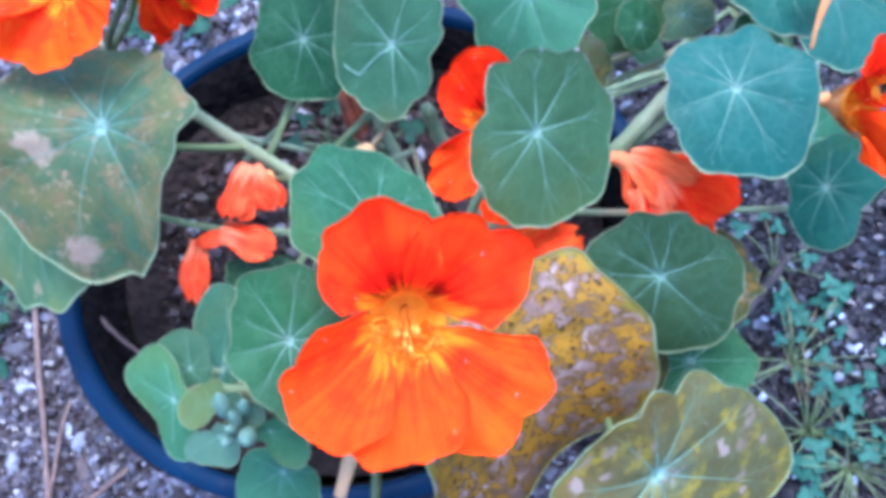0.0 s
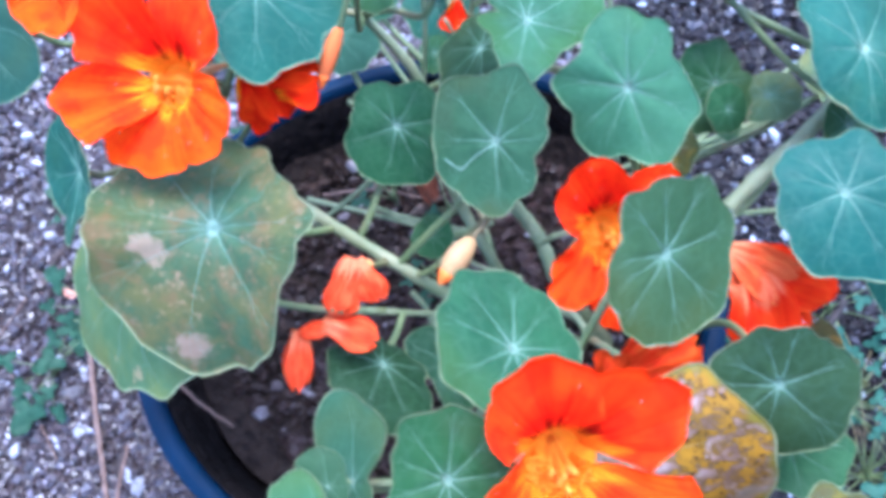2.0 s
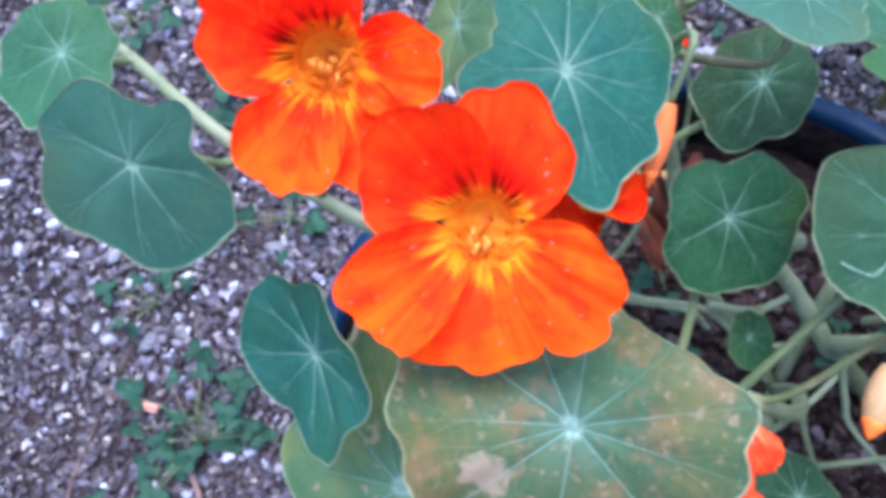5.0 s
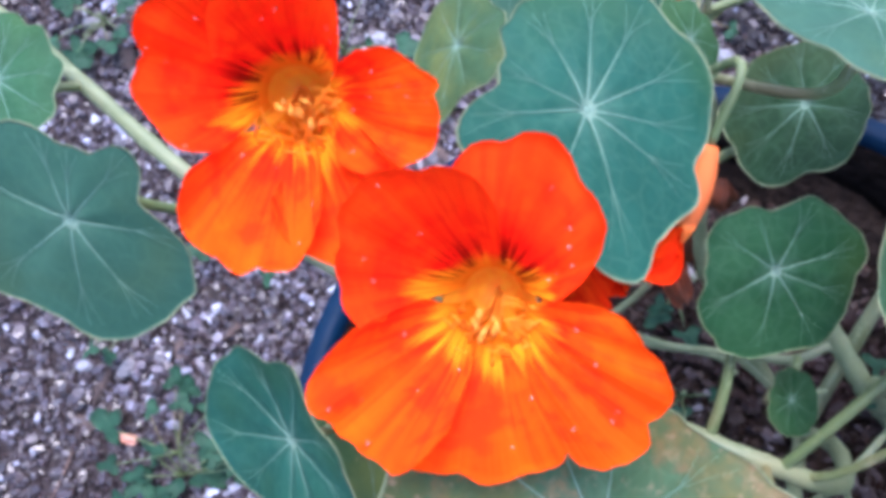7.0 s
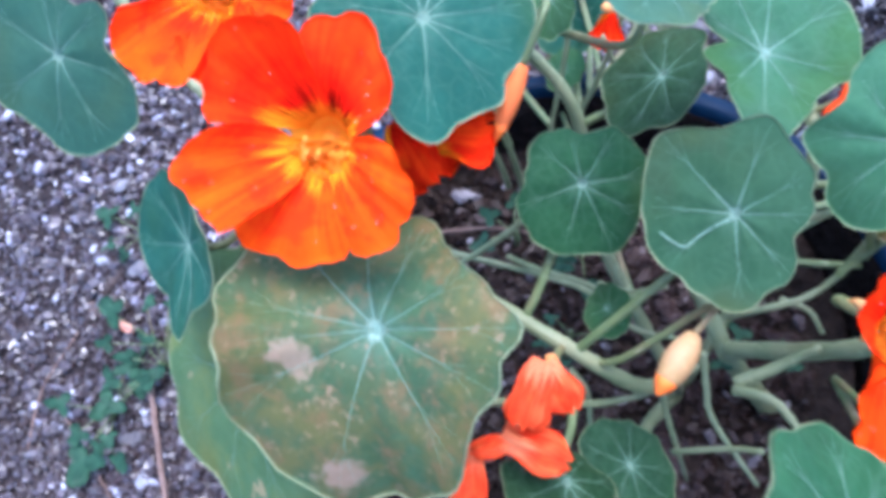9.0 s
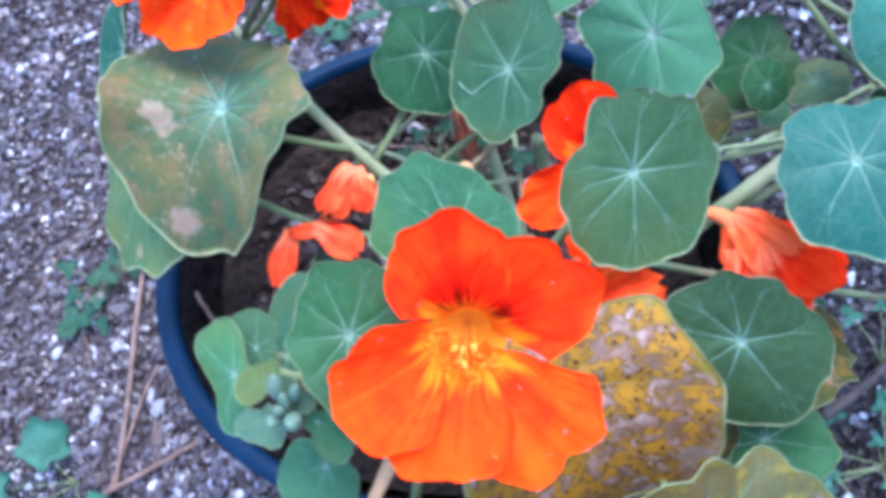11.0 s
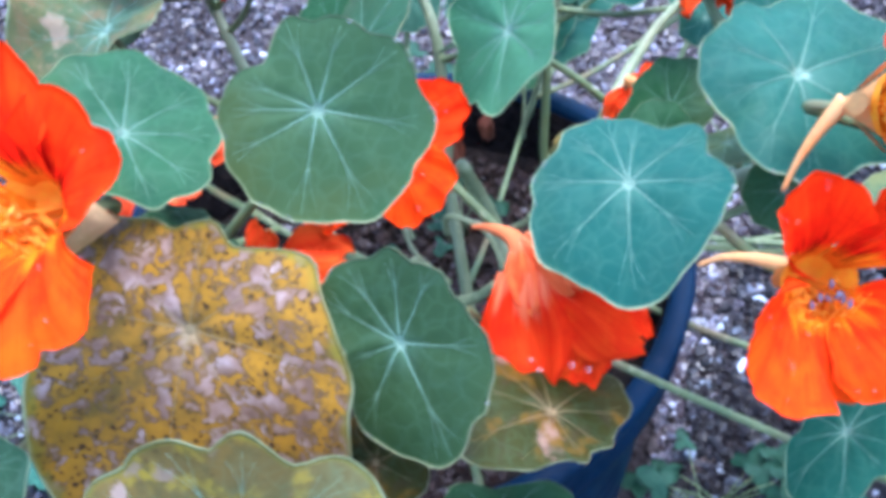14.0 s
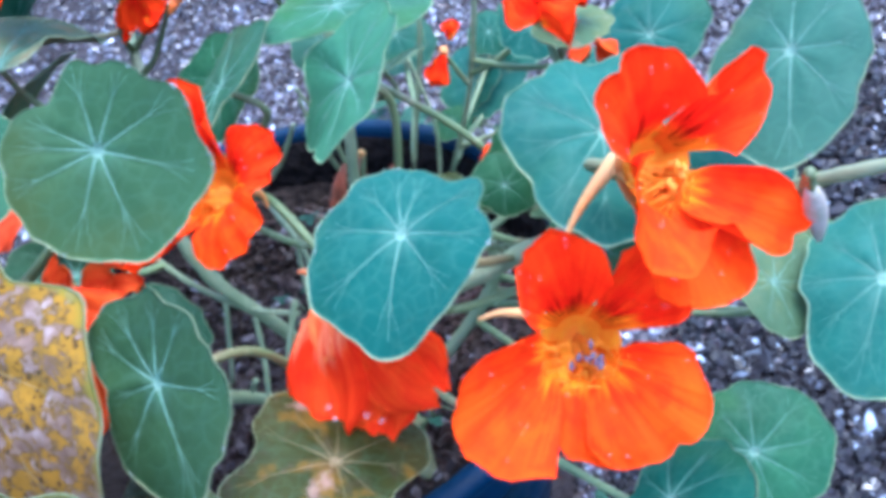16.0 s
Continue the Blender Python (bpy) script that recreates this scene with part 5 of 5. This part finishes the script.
leaf("soft green leaf low behind the pot", (-0.0964, 0.2685, 0.1600), (0.2, -0.45, 0.85), 0.0150, (0.05, 0.10, -0.08, 0.05, 0.03, 0.03), "bluish", cup=-0.06, wave=0.05, seed=130)
leaf("soft green leaf low behind the pot", (-0.0561, 0.2699, 0.1500), (-0.2, -0.50, 0.80), 0.0165, (0.02, 0.15, -0.12, 0.05, 0.03, 0.03), "teal", cup=-0.06, wave=0.05, seed=131)
leaf("soft green leaf low behind the pot", (-0.0454, 0.2990, 0.1600), (0.1, -0.40, 0.85), 0.0210, (0.05, 0.08, -0.08, 0.05, 0.03, 0.03), "teal", cup=-0.06, wave=0.05, seed=132)
leaf("soft green leaf low behind the pot", (0.0064, 0.3112, 0.1600), (0.2, -0.40, 0.85), 0.0190, (0.05, 0.08, -0.08, 0.05, 0.03, 0.03), "bluish", cup=-0.06, wave=0.05, seed=133)
leaf("bluish green leaf low among the stalks at the back", (-0.0943, 0.2238, 0.2000), (0.35, -0.35, 0.85), 0.0159, (0.06, -0.05, 0.08, -0.04, 0.03, 0.03), "bluish", cup=-0.06, wave=0.05, seed=120)
leaf("bluish green leaf low among the stalks at the back", (-0.0856, 0.2577, 0.1800), (0.3, -0.4, 0.85), 0.0131, (0.06, -0.05, 0.08, -0.04, 0.03, 0.03), "teal", cup=-0.06, wave=0.05, seed=121)

flower("wide open orange nasturtium flower on a slender stalk", (-0.0172, 0.0380, 0.3216), (0.180, -0.572, 0.800), (0.196, 0.818, 0.541), [(119, 0.0293, 10, 46, -0.02, 0.46, 0.10), (59, 0.0302, 13, 45, -0.03, 0.45, 0.08), (212, 0.0283, 22, 50, 0.02, 0.42, 0.05), (271, 0.0282, 19, 49, -0.00, 0.36, 0.03), (325, 0.0315, 13, 42, 0.06, 0.23, 0.16)], seed=2, spur_to=(-0.0352, 0.0095, 0.2980), spur_thick=2.9, spur_mat=BUD)
flower("open red-orange flower with a glowing yellow throat", (-0.1286, 0.1558, 0.2907), (-0.279, -0.389, 0.878), (0.124, 0.892, 0.435), [(119, 0.0304, 26, 49, -0.10, 0.37, 0.01), (58, 0.0293, 10, 50, 0.14, 0.46, 0.16), (211, 0.0284, 23, 45, 0.06, 0.44, 0.01), (262, 0.0299, 10, 55, -0.05, 0.16, 0.10), (334, 0.0324, 8, 34, -0.15, 0.31, 0.12)], seed=3, upper=UPPER_FIERY, lower=LOWER_FIERY)
flower("open red-orange flower with yellow streaks behind another bloom", (-0.1533, 0.1955, 0.2984), (-0.081, -0.566, 0.820), (-0.380, 0.779, 0.500), [(125, 0.0251, 17, 52, -0.20, 0.35, 0.01), (49, 0.0252, 31, 49, 0.04, 0.44, 0.08), (220, 0.0270, 27, 45, -0.01, 0.37, 0.07), (270, 0.0306, 26, 40, 0.07, 0.47, 0.02), (324, 0.0258, 12, 41, 0.09, 0.44, 0.08)], seed=4, upper=UPPER_FIERY, lower=LOWER_FIERY)
flower("orange flower with folded lower petals, facing sideways", (0.1119, 0.1118, 0.2655), (0.538, -0.465, 0.703), (-0.287, 0.683, 0.671), [(115, 0.0258, 18, 40, -0.11, 0.52, 0.07), (47, 0.0281, 24, 26, 0.06, 0.25, 0.19), (203, 0.0316, 32, 44, 0.11, 0.39, 0.05), (287, 0.0245, 3, 50, 0.07, 0.35, 0.12), (318, 0.0266, 2, 48, -0.02, 0.32, 0.13)], seed=5, spur_to=(0.0836, 0.1137, 0.2620), anther=POLLEN_GREY)
flower("orange flower turned sideways with a long amber spur", (0.1163, 0.1442, 0.2871), (0.862, -0.154, 0.482), (-0.281, 0.647, 0.708), [(134, 0.0277, 13, 44, 0.07, 0.50, 0.06), (49, 0.0255, 19, 31, 0.16, 0.61, 0.05), (210, 0.0283, 25, 43, -0.11, 0.43, 0.06), (269, 0.0270, 17, 49, -0.04, 0.37, 0.04), (322, 0.0232, 25, 37, -0.01, 0.49, 0.08)], seed=6, spur_to=(0.0941, 0.1338, 0.2694))
flower("orange flower partly covered by a round leaf", (0.0041, 0.1058, 0.2741), (0.144, -0.503, 0.852), (-0.116, 0.846, 0.520), [(119, 0.0262, 21, 50, -0.05, 0.44, 0.11), (33, 0.0245, 2, 34, 0.00, 0.36, 0.02), (205, 0.0285, 25, 33, 0.00, 0.49, 0.06), (253, 0.0284, 25, 33, 0.09, 0.49, 0.04), (326, 0.0252, -6, 42, 0.00, 0.34, 0.02)], seed=8, spur=(0, 0.1, -1), spur_long=0.014)
droop = wilted("drooping red-orange flower with a salmon tube and wet petals under a leaf", (0.0426, 0.1045, 0.2490), [((0.0483, 0.0960, 0.2545), (0.0589, 0.0773, 0.2350), 0.0267, 0.62), ((0.0528, 0.0998, 0.2450), (0.0672, 0.0830, 0.2320), 0.0191, 0.6), ((0.0507, 0.0985, 0.2530), (0.0775, 0.0978, 0.2400), 0.0206, 0.55), ((0.0484, 0.1011, 0.2490), (0.0629, 0.1018, 0.2490), 0.0168, 0.5)], WET, 49)
v, f = tube([UNROOT @ p for p in bend([(0.0246, 0.1066, 0.2460), (0.0309, 0.1066, 0.2490), (0.0393, 0.1048, 0.2515), (0.0450, 0.1007, 0.2505), (0.0486, 0.0963, 0.2470)], 5)], [0.0006 + 0.0030 * min(1.0, i / 15) ** 1.4 for i in range(21)], 12)
link("spur", v, f, SALMON, droop, label="salmon tube that narrows into a spur")
for i, (a, b, w) in enumerate((((0.0413, 0.1051, 0.2535), (0.0539, 0.0888, 0.2515), 0.0095), ((0.0413, 0.1054, 0.2520), (0.0453, 0.0902, 0.2470), 0.0073), ((0.0422, 0.1055, 0.2540), (0.0607, 0.0966, 0.2530), 0.0110))):
    crumpled(a, b, w, droop, SALMON, 700 + i, "sepal", 0.6, 0.5)
r = random.Random(5)
for at in ((0.0559, 0.0808, 0.2415), (0.0587, 0.0796, 0.2405), (0.0528, 0.0836, 0.2435), (0.0648, 0.0842, 0.2400), (0.0688, 0.0851, 0.2395), (0.0602, 0.0872, 0.2435), (0.0580, 0.0892, 0.2445)):
    water_drop(droop, UNROOT @ Vector(at), r.uniform(0.0005, 0.0009), r)

wilted("limp salmon-orange spent flower hanging above the soil", (-0.0747, 0.1099, 0.2380), [((-0.0765, 0.1081, 0.2520), (-0.0835, 0.0921, 0.2480), 0.0125, 0.55), ((-0.0765, 0.1080, 0.2510), (-0.0700, 0.0958, 0.2450), 0.0105, 0.5), ((-0.0886, 0.0907, 0.2420), (-0.0715, 0.0834, 0.2400), 0.0116, 0.65), ((-0.0973, 0.0881, 0.2390), (-0.1000, 0.0694, 0.2320), 0.0108, 0.65), ((-0.0854, 0.0891, 0.2410), (-0.0970, 0.0865, 0.2400), 0.0064, 0.6)], LIMP, 41)
wilted("shrivelled orange spent flower between two leaves", (0.0007, 0.0657, 0.2760), [((0.0049, 0.0632, 0.2770), (0.0222, 0.0712, 0.2810), 0.0165), ((0.0016, 0.0668, 0.2740), (0.0151, 0.0738, 0.2830), 0.012), ((-0.0015, 0.0630, 0.2720), (-0.0004, 0.0680, 0.2840), 0.010), ((0.0140, 0.0567, 0.2680), (0.0241, 0.0454, 0.2620), 0.011)], WILTED, 42)
wilted("drooping red-orange bloom half under a large leaf", (-0.1071, 0.1742, 0.2540), [((-0.1044, 0.1673, 0.2580), (-0.0877, 0.1679, 0.2660), 0.0185), ((-0.1122, 0.1728, 0.2590), (-0.1022, 0.1571, 0.2570), 0.020), ((-0.1142, 0.1722, 0.2620), (-0.1059, 0.1608, 0.2580), 0.018)], UPPER_FIERY, 43)
wilted("orange bloom at the back of the pot", (0.0456, 0.2029, 0.2620), [((0.0473, 0.2008, 0.2640), (0.0400, 0.1957, 0.2720), 0.018), ((0.0473, 0.2008, 0.2640), (0.0604, 0.2006, 0.2720), 0.018), ((0.0466, 0.2019, 0.2640), (0.0456, 0.2071, 0.2750), 0.020)], UPPER, 44)
wilted("rust-brown shrivelled petals hanging low in the pot", (-0.0562, 0.1929, 0.1750), [((-0.0617, 0.1958, 0.1700), (-0.0543, 0.1784, 0.1500), 0.012), ((-0.0694, 0.1904, 0.1650), (-0.0594, 0.1657, 0.1500), 0.010), ((-0.0427, 0.1998, 0.1700), (-0.0431, 0.1917, 0.1600), 0.010)], DEAD, 45)
wilted("small withered orange flower at the back", (0.0268, 0.1945, 0.2150), [((0.0265, 0.1993, 0.2140), (0.0309, 0.1893, 0.2050), 0.014), ((0.0256, 0.1955, 0.2120), (0.0219, 0.1844, 0.2050), 0.011), ((0.0279, 0.1951, 0.2100), (0.0322, 0.1998, 0.2180), 0.010)], WILTED, 46)
wilted("withered amber flower behind the leaves", (0.0326, 0.2400, 0.2150), [((0.0332, 0.2403, 0.2200), (0.0262, 0.2377, 0.2100), 0.015), ((0.0370, 0.2414, 0.2200), (0.0376, 0.2474, 0.2050), 0.013)], WILTED, 47)
wilted("fallen orange petal lodged on a stalk", (-0.0449, 0.2459, 0.1900), [((-0.0438, 0.2444, 0.1900), (-0.0463, 0.2346, 0.1800), 0.013), ((-0.0469, 0.2530, 0.1900), (-0.0494, 0.2596, 0.1950), 0.008)], UPPER, 48)
spindle((-0.0385, 0.1136, 0.2490), (-0.0487, 0.0996, 0.2500), 0.0042, BUD, "bud", "cream faded bud with an orange tip", BUD_TIP)
spindle((-0.0785, 0.1810, 0.2720), (-0.0863, 0.1658, 0.2620), 0.0028, WILTED, "bud", "rolled salmon petal beside a leaf", BUD_TIP)
for a, b, q in (((-0.0572, 0.0222, 0.3130), (-0.0576, 0.0262, 0.3190), 0.0018), ((-0.0550, 0.0205, 0.3110), (-0.0549, 0.0225, 0.3180), 0.0014), ((-0.0532, 0.0190, 0.3100), (-0.0518, 0.0165, 0.3165), 0.0021), ((-0.0540, 0.0225, 0.3120), (-0.0522, 0.0250, 0.3180), 0.0014), ((-0.0562, 0.0190, 0.3100), (-0.0568, 0.0160, 0.3160), 0.0014), ((-0.0552, 0.0200, 0.3120), (-0.0556, 0.0188, 0.3180), 0.0012)):
    spindle(a, b, q, BUD_YOUNG, "bud", "tiny grey-green bud at a shoot tip", stalk=False)
spindle((0.1395, 0.1483, 0.2870), (0.1410, 0.1522, 0.2680), 0.0021, BUD_PINK, "bud", "pale pinkish green nodding bud")

# ---- ground clutter ----
def twig(label, points, thick, thin, mat):
    line = bend(points, 10)
    n = len(line)
    base = line[0].copy()
    radii = [(thick + (thin - thick) * i / (n - 1)) * (1 + 0.18 * noise.noise((i * 0.9, thick * 5000, 3))) for i in range(n)]
    line = [p - base + Vector((0.0007 * noise.noise((i * 0.5, 1, 1)), 0.0007 * noise.noise((i * 0.5, 9, 1)), 0)) for i, p in enumerate(line)]
    v, f = tube(line, radii, 7)
    ob = link("twig", v, f, mat)
    ob.location = base
    return tagged(ob, label, "twig")


twig("dry brown plant stalk lying on the gravel", [(-0.3052, 0.1370, -0.0130), (-0.2951, 0.0903, -0.0120), (-0.2829, 0.0461, -0.0091), (-0.2719, -0.0086, -0.0076)], 0.0020, 0.0015, TWIG)
twig("dry brown twig lying across the potting soil", [(-0.1874, 0.0921, 0.1280), (-0.1741, 0.0795, 0.1260), (-0.1585, 0.0685, 0.1200)], 0.0011, 0.0008, TWIG)
twig("dark wet twig sticking out over the gravel", [(0.1263, 0.0974, 0.0324), (0.1410, 0.1122, 0.0375), (0.1582, 0.1336, 0.0474)], 0.0032, 0.0022, TWIG_DARK)
twig("brown twig lying among the grit", [(-0.3253, -0.0510, -0.0106), (-0.2792, -0.0132, -0.0058), (-0.2261, 0.0291, -0.0049)], 0.0022, 0.0015, TWIG)
twig("thin brown twig lying among the grit", [(-0.2761, -0.0114, -0.0098), (-0.2749, 0.0450, -0.0105), (-0.2716, 0.0716, -0.0117)], 0.0014, 0.0010, TWIG)
twig("thin dry fibre lying on the gravel", [(-0.3845, 0.1021, -0.0219), (-0.3801, 0.1389, -0.0235), (-0.3604, 0.1750, -0.0241)], 0.0007, 0.0005, TWIG)
twig("thin dry fibre lying on the gravel", [(-0.3647, 0.1238, -0.0218), (-0.3465, 0.1021, -0.0196), (-0.3203, 0.0644, -0.0162)], 0.0008, 0.0005, TWIG)
twig("thin brown root on the potting soil", [(-0.1202, 0.1865, 0.1120), (-0.0900, 0.1858, 0.1160), (-0.0611, 0.1788, 0.1140)], 0.0008, 0.0006, TWIG)


def weed(at, spread, count, size, seed, lobed=3, tips=(), depth=0.26, mat=None):
    """A low seedling: thin stalks with small lobed leaves, set at random or at the tips given."""
    r = random.Random(seed)
    v, f = tube([Vector((0, 0, -0.004)), Vector((0.001, 0, 0.006)), Vector((0.0, 0.001, 0.014))], [0.0012, 0.0008], 6)
    ob = link("weed", v, f, STALK)
    ob.location = at
    tagged(ob, "low green weed seedling growing in the gravel", "weed", group="weeds in the gravel")
    for k in range(count):
        a = r.uniform(0, 6.3)
        far = spread * r.uniform(0.25, 1.0)
        tip = Vector(tips[k]) - Vector(at) if tips else Vector((far * math.cos(a), far * math.sin(a), r.uniform(0.008, 0.024)))
        a = math.atan2(tip.y, tip.x) if tips else a
        v, f = tube(bend([Vector((0, 0, 0.004)), tip * 0.5 + Vector((0, 0, 0.006)), tip], 4), [0.0005, 0.0003], 5)
        stalk = link("leaf_stalk", v, f, STALK, ob)
        m = facing(tip, (r.uniform(-0.5, 0.5), r.uniform(-0.5, 0.5), 1), (math.cos(a), math.sin(a), 0.01))
        s = size * (r.uniform(0.9, 1.1) if tips else r.uniform(0.6, 1.2))
        n = 28
        rim_ = []
        for i in range(n):
            b = math.tau * i / n
            q = s * (0.62 + depth * math.cos(lobed * b) + 0.10 * math.cos(b) + 0.05 * math.sin(9 * b + k))
            rim_.append(q)
        verts = [m @ Vector((rim_[i] * u * math.sin(math.tau * i / n), rim_[i] * u * math.cos(math.tau * i / n) + s * 0.5, s * (0.12 * u * u * math.sin(2 * math.tau * i / n + k) - 0.1 * u * u))) for u in (0.05, 0.55, 1.0) for i in range(n)]
        low = [p - Vector((0, 0, 0.0003)) for p in verts]
        faces = grid_faces(3, n, True) + [tuple(range(n))[::-1]]
        mm = len(verts)
        faces += [tuple(i + mm for i in reversed(q)) for q in faces] + [(2 * n + i, 2 * n + mm + i, 2 * n + mm + (i + 1) % n, 2 * n + (i + 1) % n) for i in range(n)]
        link("leaf", verts + low, faces, mat or WEED, ob)
    return ob


weed((-0.3000, 0.1505, -0.0233), 0.035, 9, 0.011, 5, 3)
weed((-0.3296, 0.1230, -0.0237), 0.03, 6, 0.009, 6, 3)
weed((-0.3186, 0.2359, -0.0288), 0.03, 6, 0.01, 7, 3)
weed((-0.3003, 0.1620, -0.0239), 0.035, 9, 0.012, 8, 3)
weed((-0.2285, 0.2708, -0.0252), 0.04, 9, 0.01, 9, 3)
weed((-0.3192, 0.4378, -0.0390), 0.05, 10, 0.012, 10, 3)
weed((0.1627, 0.0811, 0.0073), 0.045, 20, 0.0075, 13, 3, mat=WEED_PALE)
weed((0.1658, 0.0418, 0.0095), 0.05, 24, 0.0075, 14, 3, mat=WEED_PALE)
weed((0.1838, 0.0227, 0.0115), 0.05, 22, 0.0080, 15, 3, mat=WEED_PALE)
weed((0.1615, 0.1373, 0.0044), 0.04, 10, 0.008, 16, 3, mat=WEED_PALE)
weed((0.0822, 0.1283, 0.0002), 0.03, 8, 0.011, 17, 3)
weed((0.0876, 0.1354, 0.0002), 0.04, 9, 0.012, 18, 3)
weed((-0.3265, 0.1243, -0.0236), 0.03, 5, 0.014, 19, 3)
weed((-0.3000, -0.0080, -0.0150), 0.03, 4, 0.0245, 11, 5, ((-0.3100, 0.0010, 0.0050), (-0.2850, -0.0180, 0.0040), (-0.3300, -0.0420, -0.0030), (-0.3420, -0.0200, -0.0040)), 0.09, WEED_PALE)
weed((-0.1731, 0.3751, -0.0272), 0.04, 7, 0.016, 22, 3)
weed((-0.2433, 0.3517, -0.0302), 0.03, 5, 0.018, 23, 3)
weed((0.0068, 0.3573, -0.0158), 0.05, 6, 0.012, 24, 3)

fallen = tagged(new("fallen_petal"), "small dried pink petal lying on the gravel", "petal")
fallen.location = (-0.3317, 0.1763, -0.0225)
bpy.context.view_layer.update()
crumpled((-0.3366, 0.1798, -0.0210), (-0.3223, 0.1732, -0.0178), 0.006, fallen, PINK, 91)
weed((-0.0547, 0.1730, 0.1100), 0.014, 6, 0.0075, 300, 3)
weed((-0.0824, 0.1806, 0.1100), 0.012, 4, 0.006, 301, 3)
weed((-0.0619, 0.1367, 0.1100), 0.012, 5, 0.006, 302, 3)
weed((0.0096, 0.1259, 0.1100), 0.014, 5, 0.006, 303, 3)


# ---- single stones and bark chips in the ground ----
def stone_mesh(seed, name, long, wide, high, mat):
    r = random.Random(seed)
    v = []
    for ring, z in ((0.55, -0.6), (1.0, 0.0), (0.82, 0.65), (0.35, 0.95)):
        for k in range(7):
            a = math.tau * (k + r.uniform(-0.3, 0.3)) / 7
            q = ring * r.uniform(0.78, 1.12)
            v.append((long * q * math.cos(a), wide * q * math.sin(a), high * z * r.uniform(0.85, 1.1)))
    f = grid_faces(4, 7, True) + [tuple(range(21, 28)), tuple(range(7))[::-1]]
    me = bpy.data.meshes.new(name)
    me.from_pydata(v, [], f)
    me.materials.append(mat)
    me.update()
    return me


r = random.Random(77)
stones = [stone_mesh(i, "stone", 1.25, 0.9, 0.62, STONE) for i in range(8)]
barks = [stone_mesh(40 + i, "bark_chip", 2.1, 0.75, 0.40, BARK) for i in range(6)]
for i in range(380):
    pale = i < 250
    x, y, z = on_ground(r)
    while not (-0.36 < x < 0.36 and -0.16 < y < 0.52):
        x, y, z = on_ground(r)
    ob = new("stone" if pale else "bark_chip", r.choice(stones if pale else barks))
    s = (0.0030 + 0.0042 * r.random() ** 2.2) if pale else r.uniform(0.0035, 0.0075)
    ob.parent = ground
    ob.matrix_basis = Matrix.Translation((x, y, level(x, y) + s * 0.35)) @ Euler((r.uniform(-0.4, 0.4), r.uniform(-0.4, 0.4), r.uniform(0, 6.3))).to_matrix().to_4x4() @ Matrix.Diagonal((s, s * r.uniform(0.75, 1.1), s * r.uniform(0.8, 1.2), 1.0))
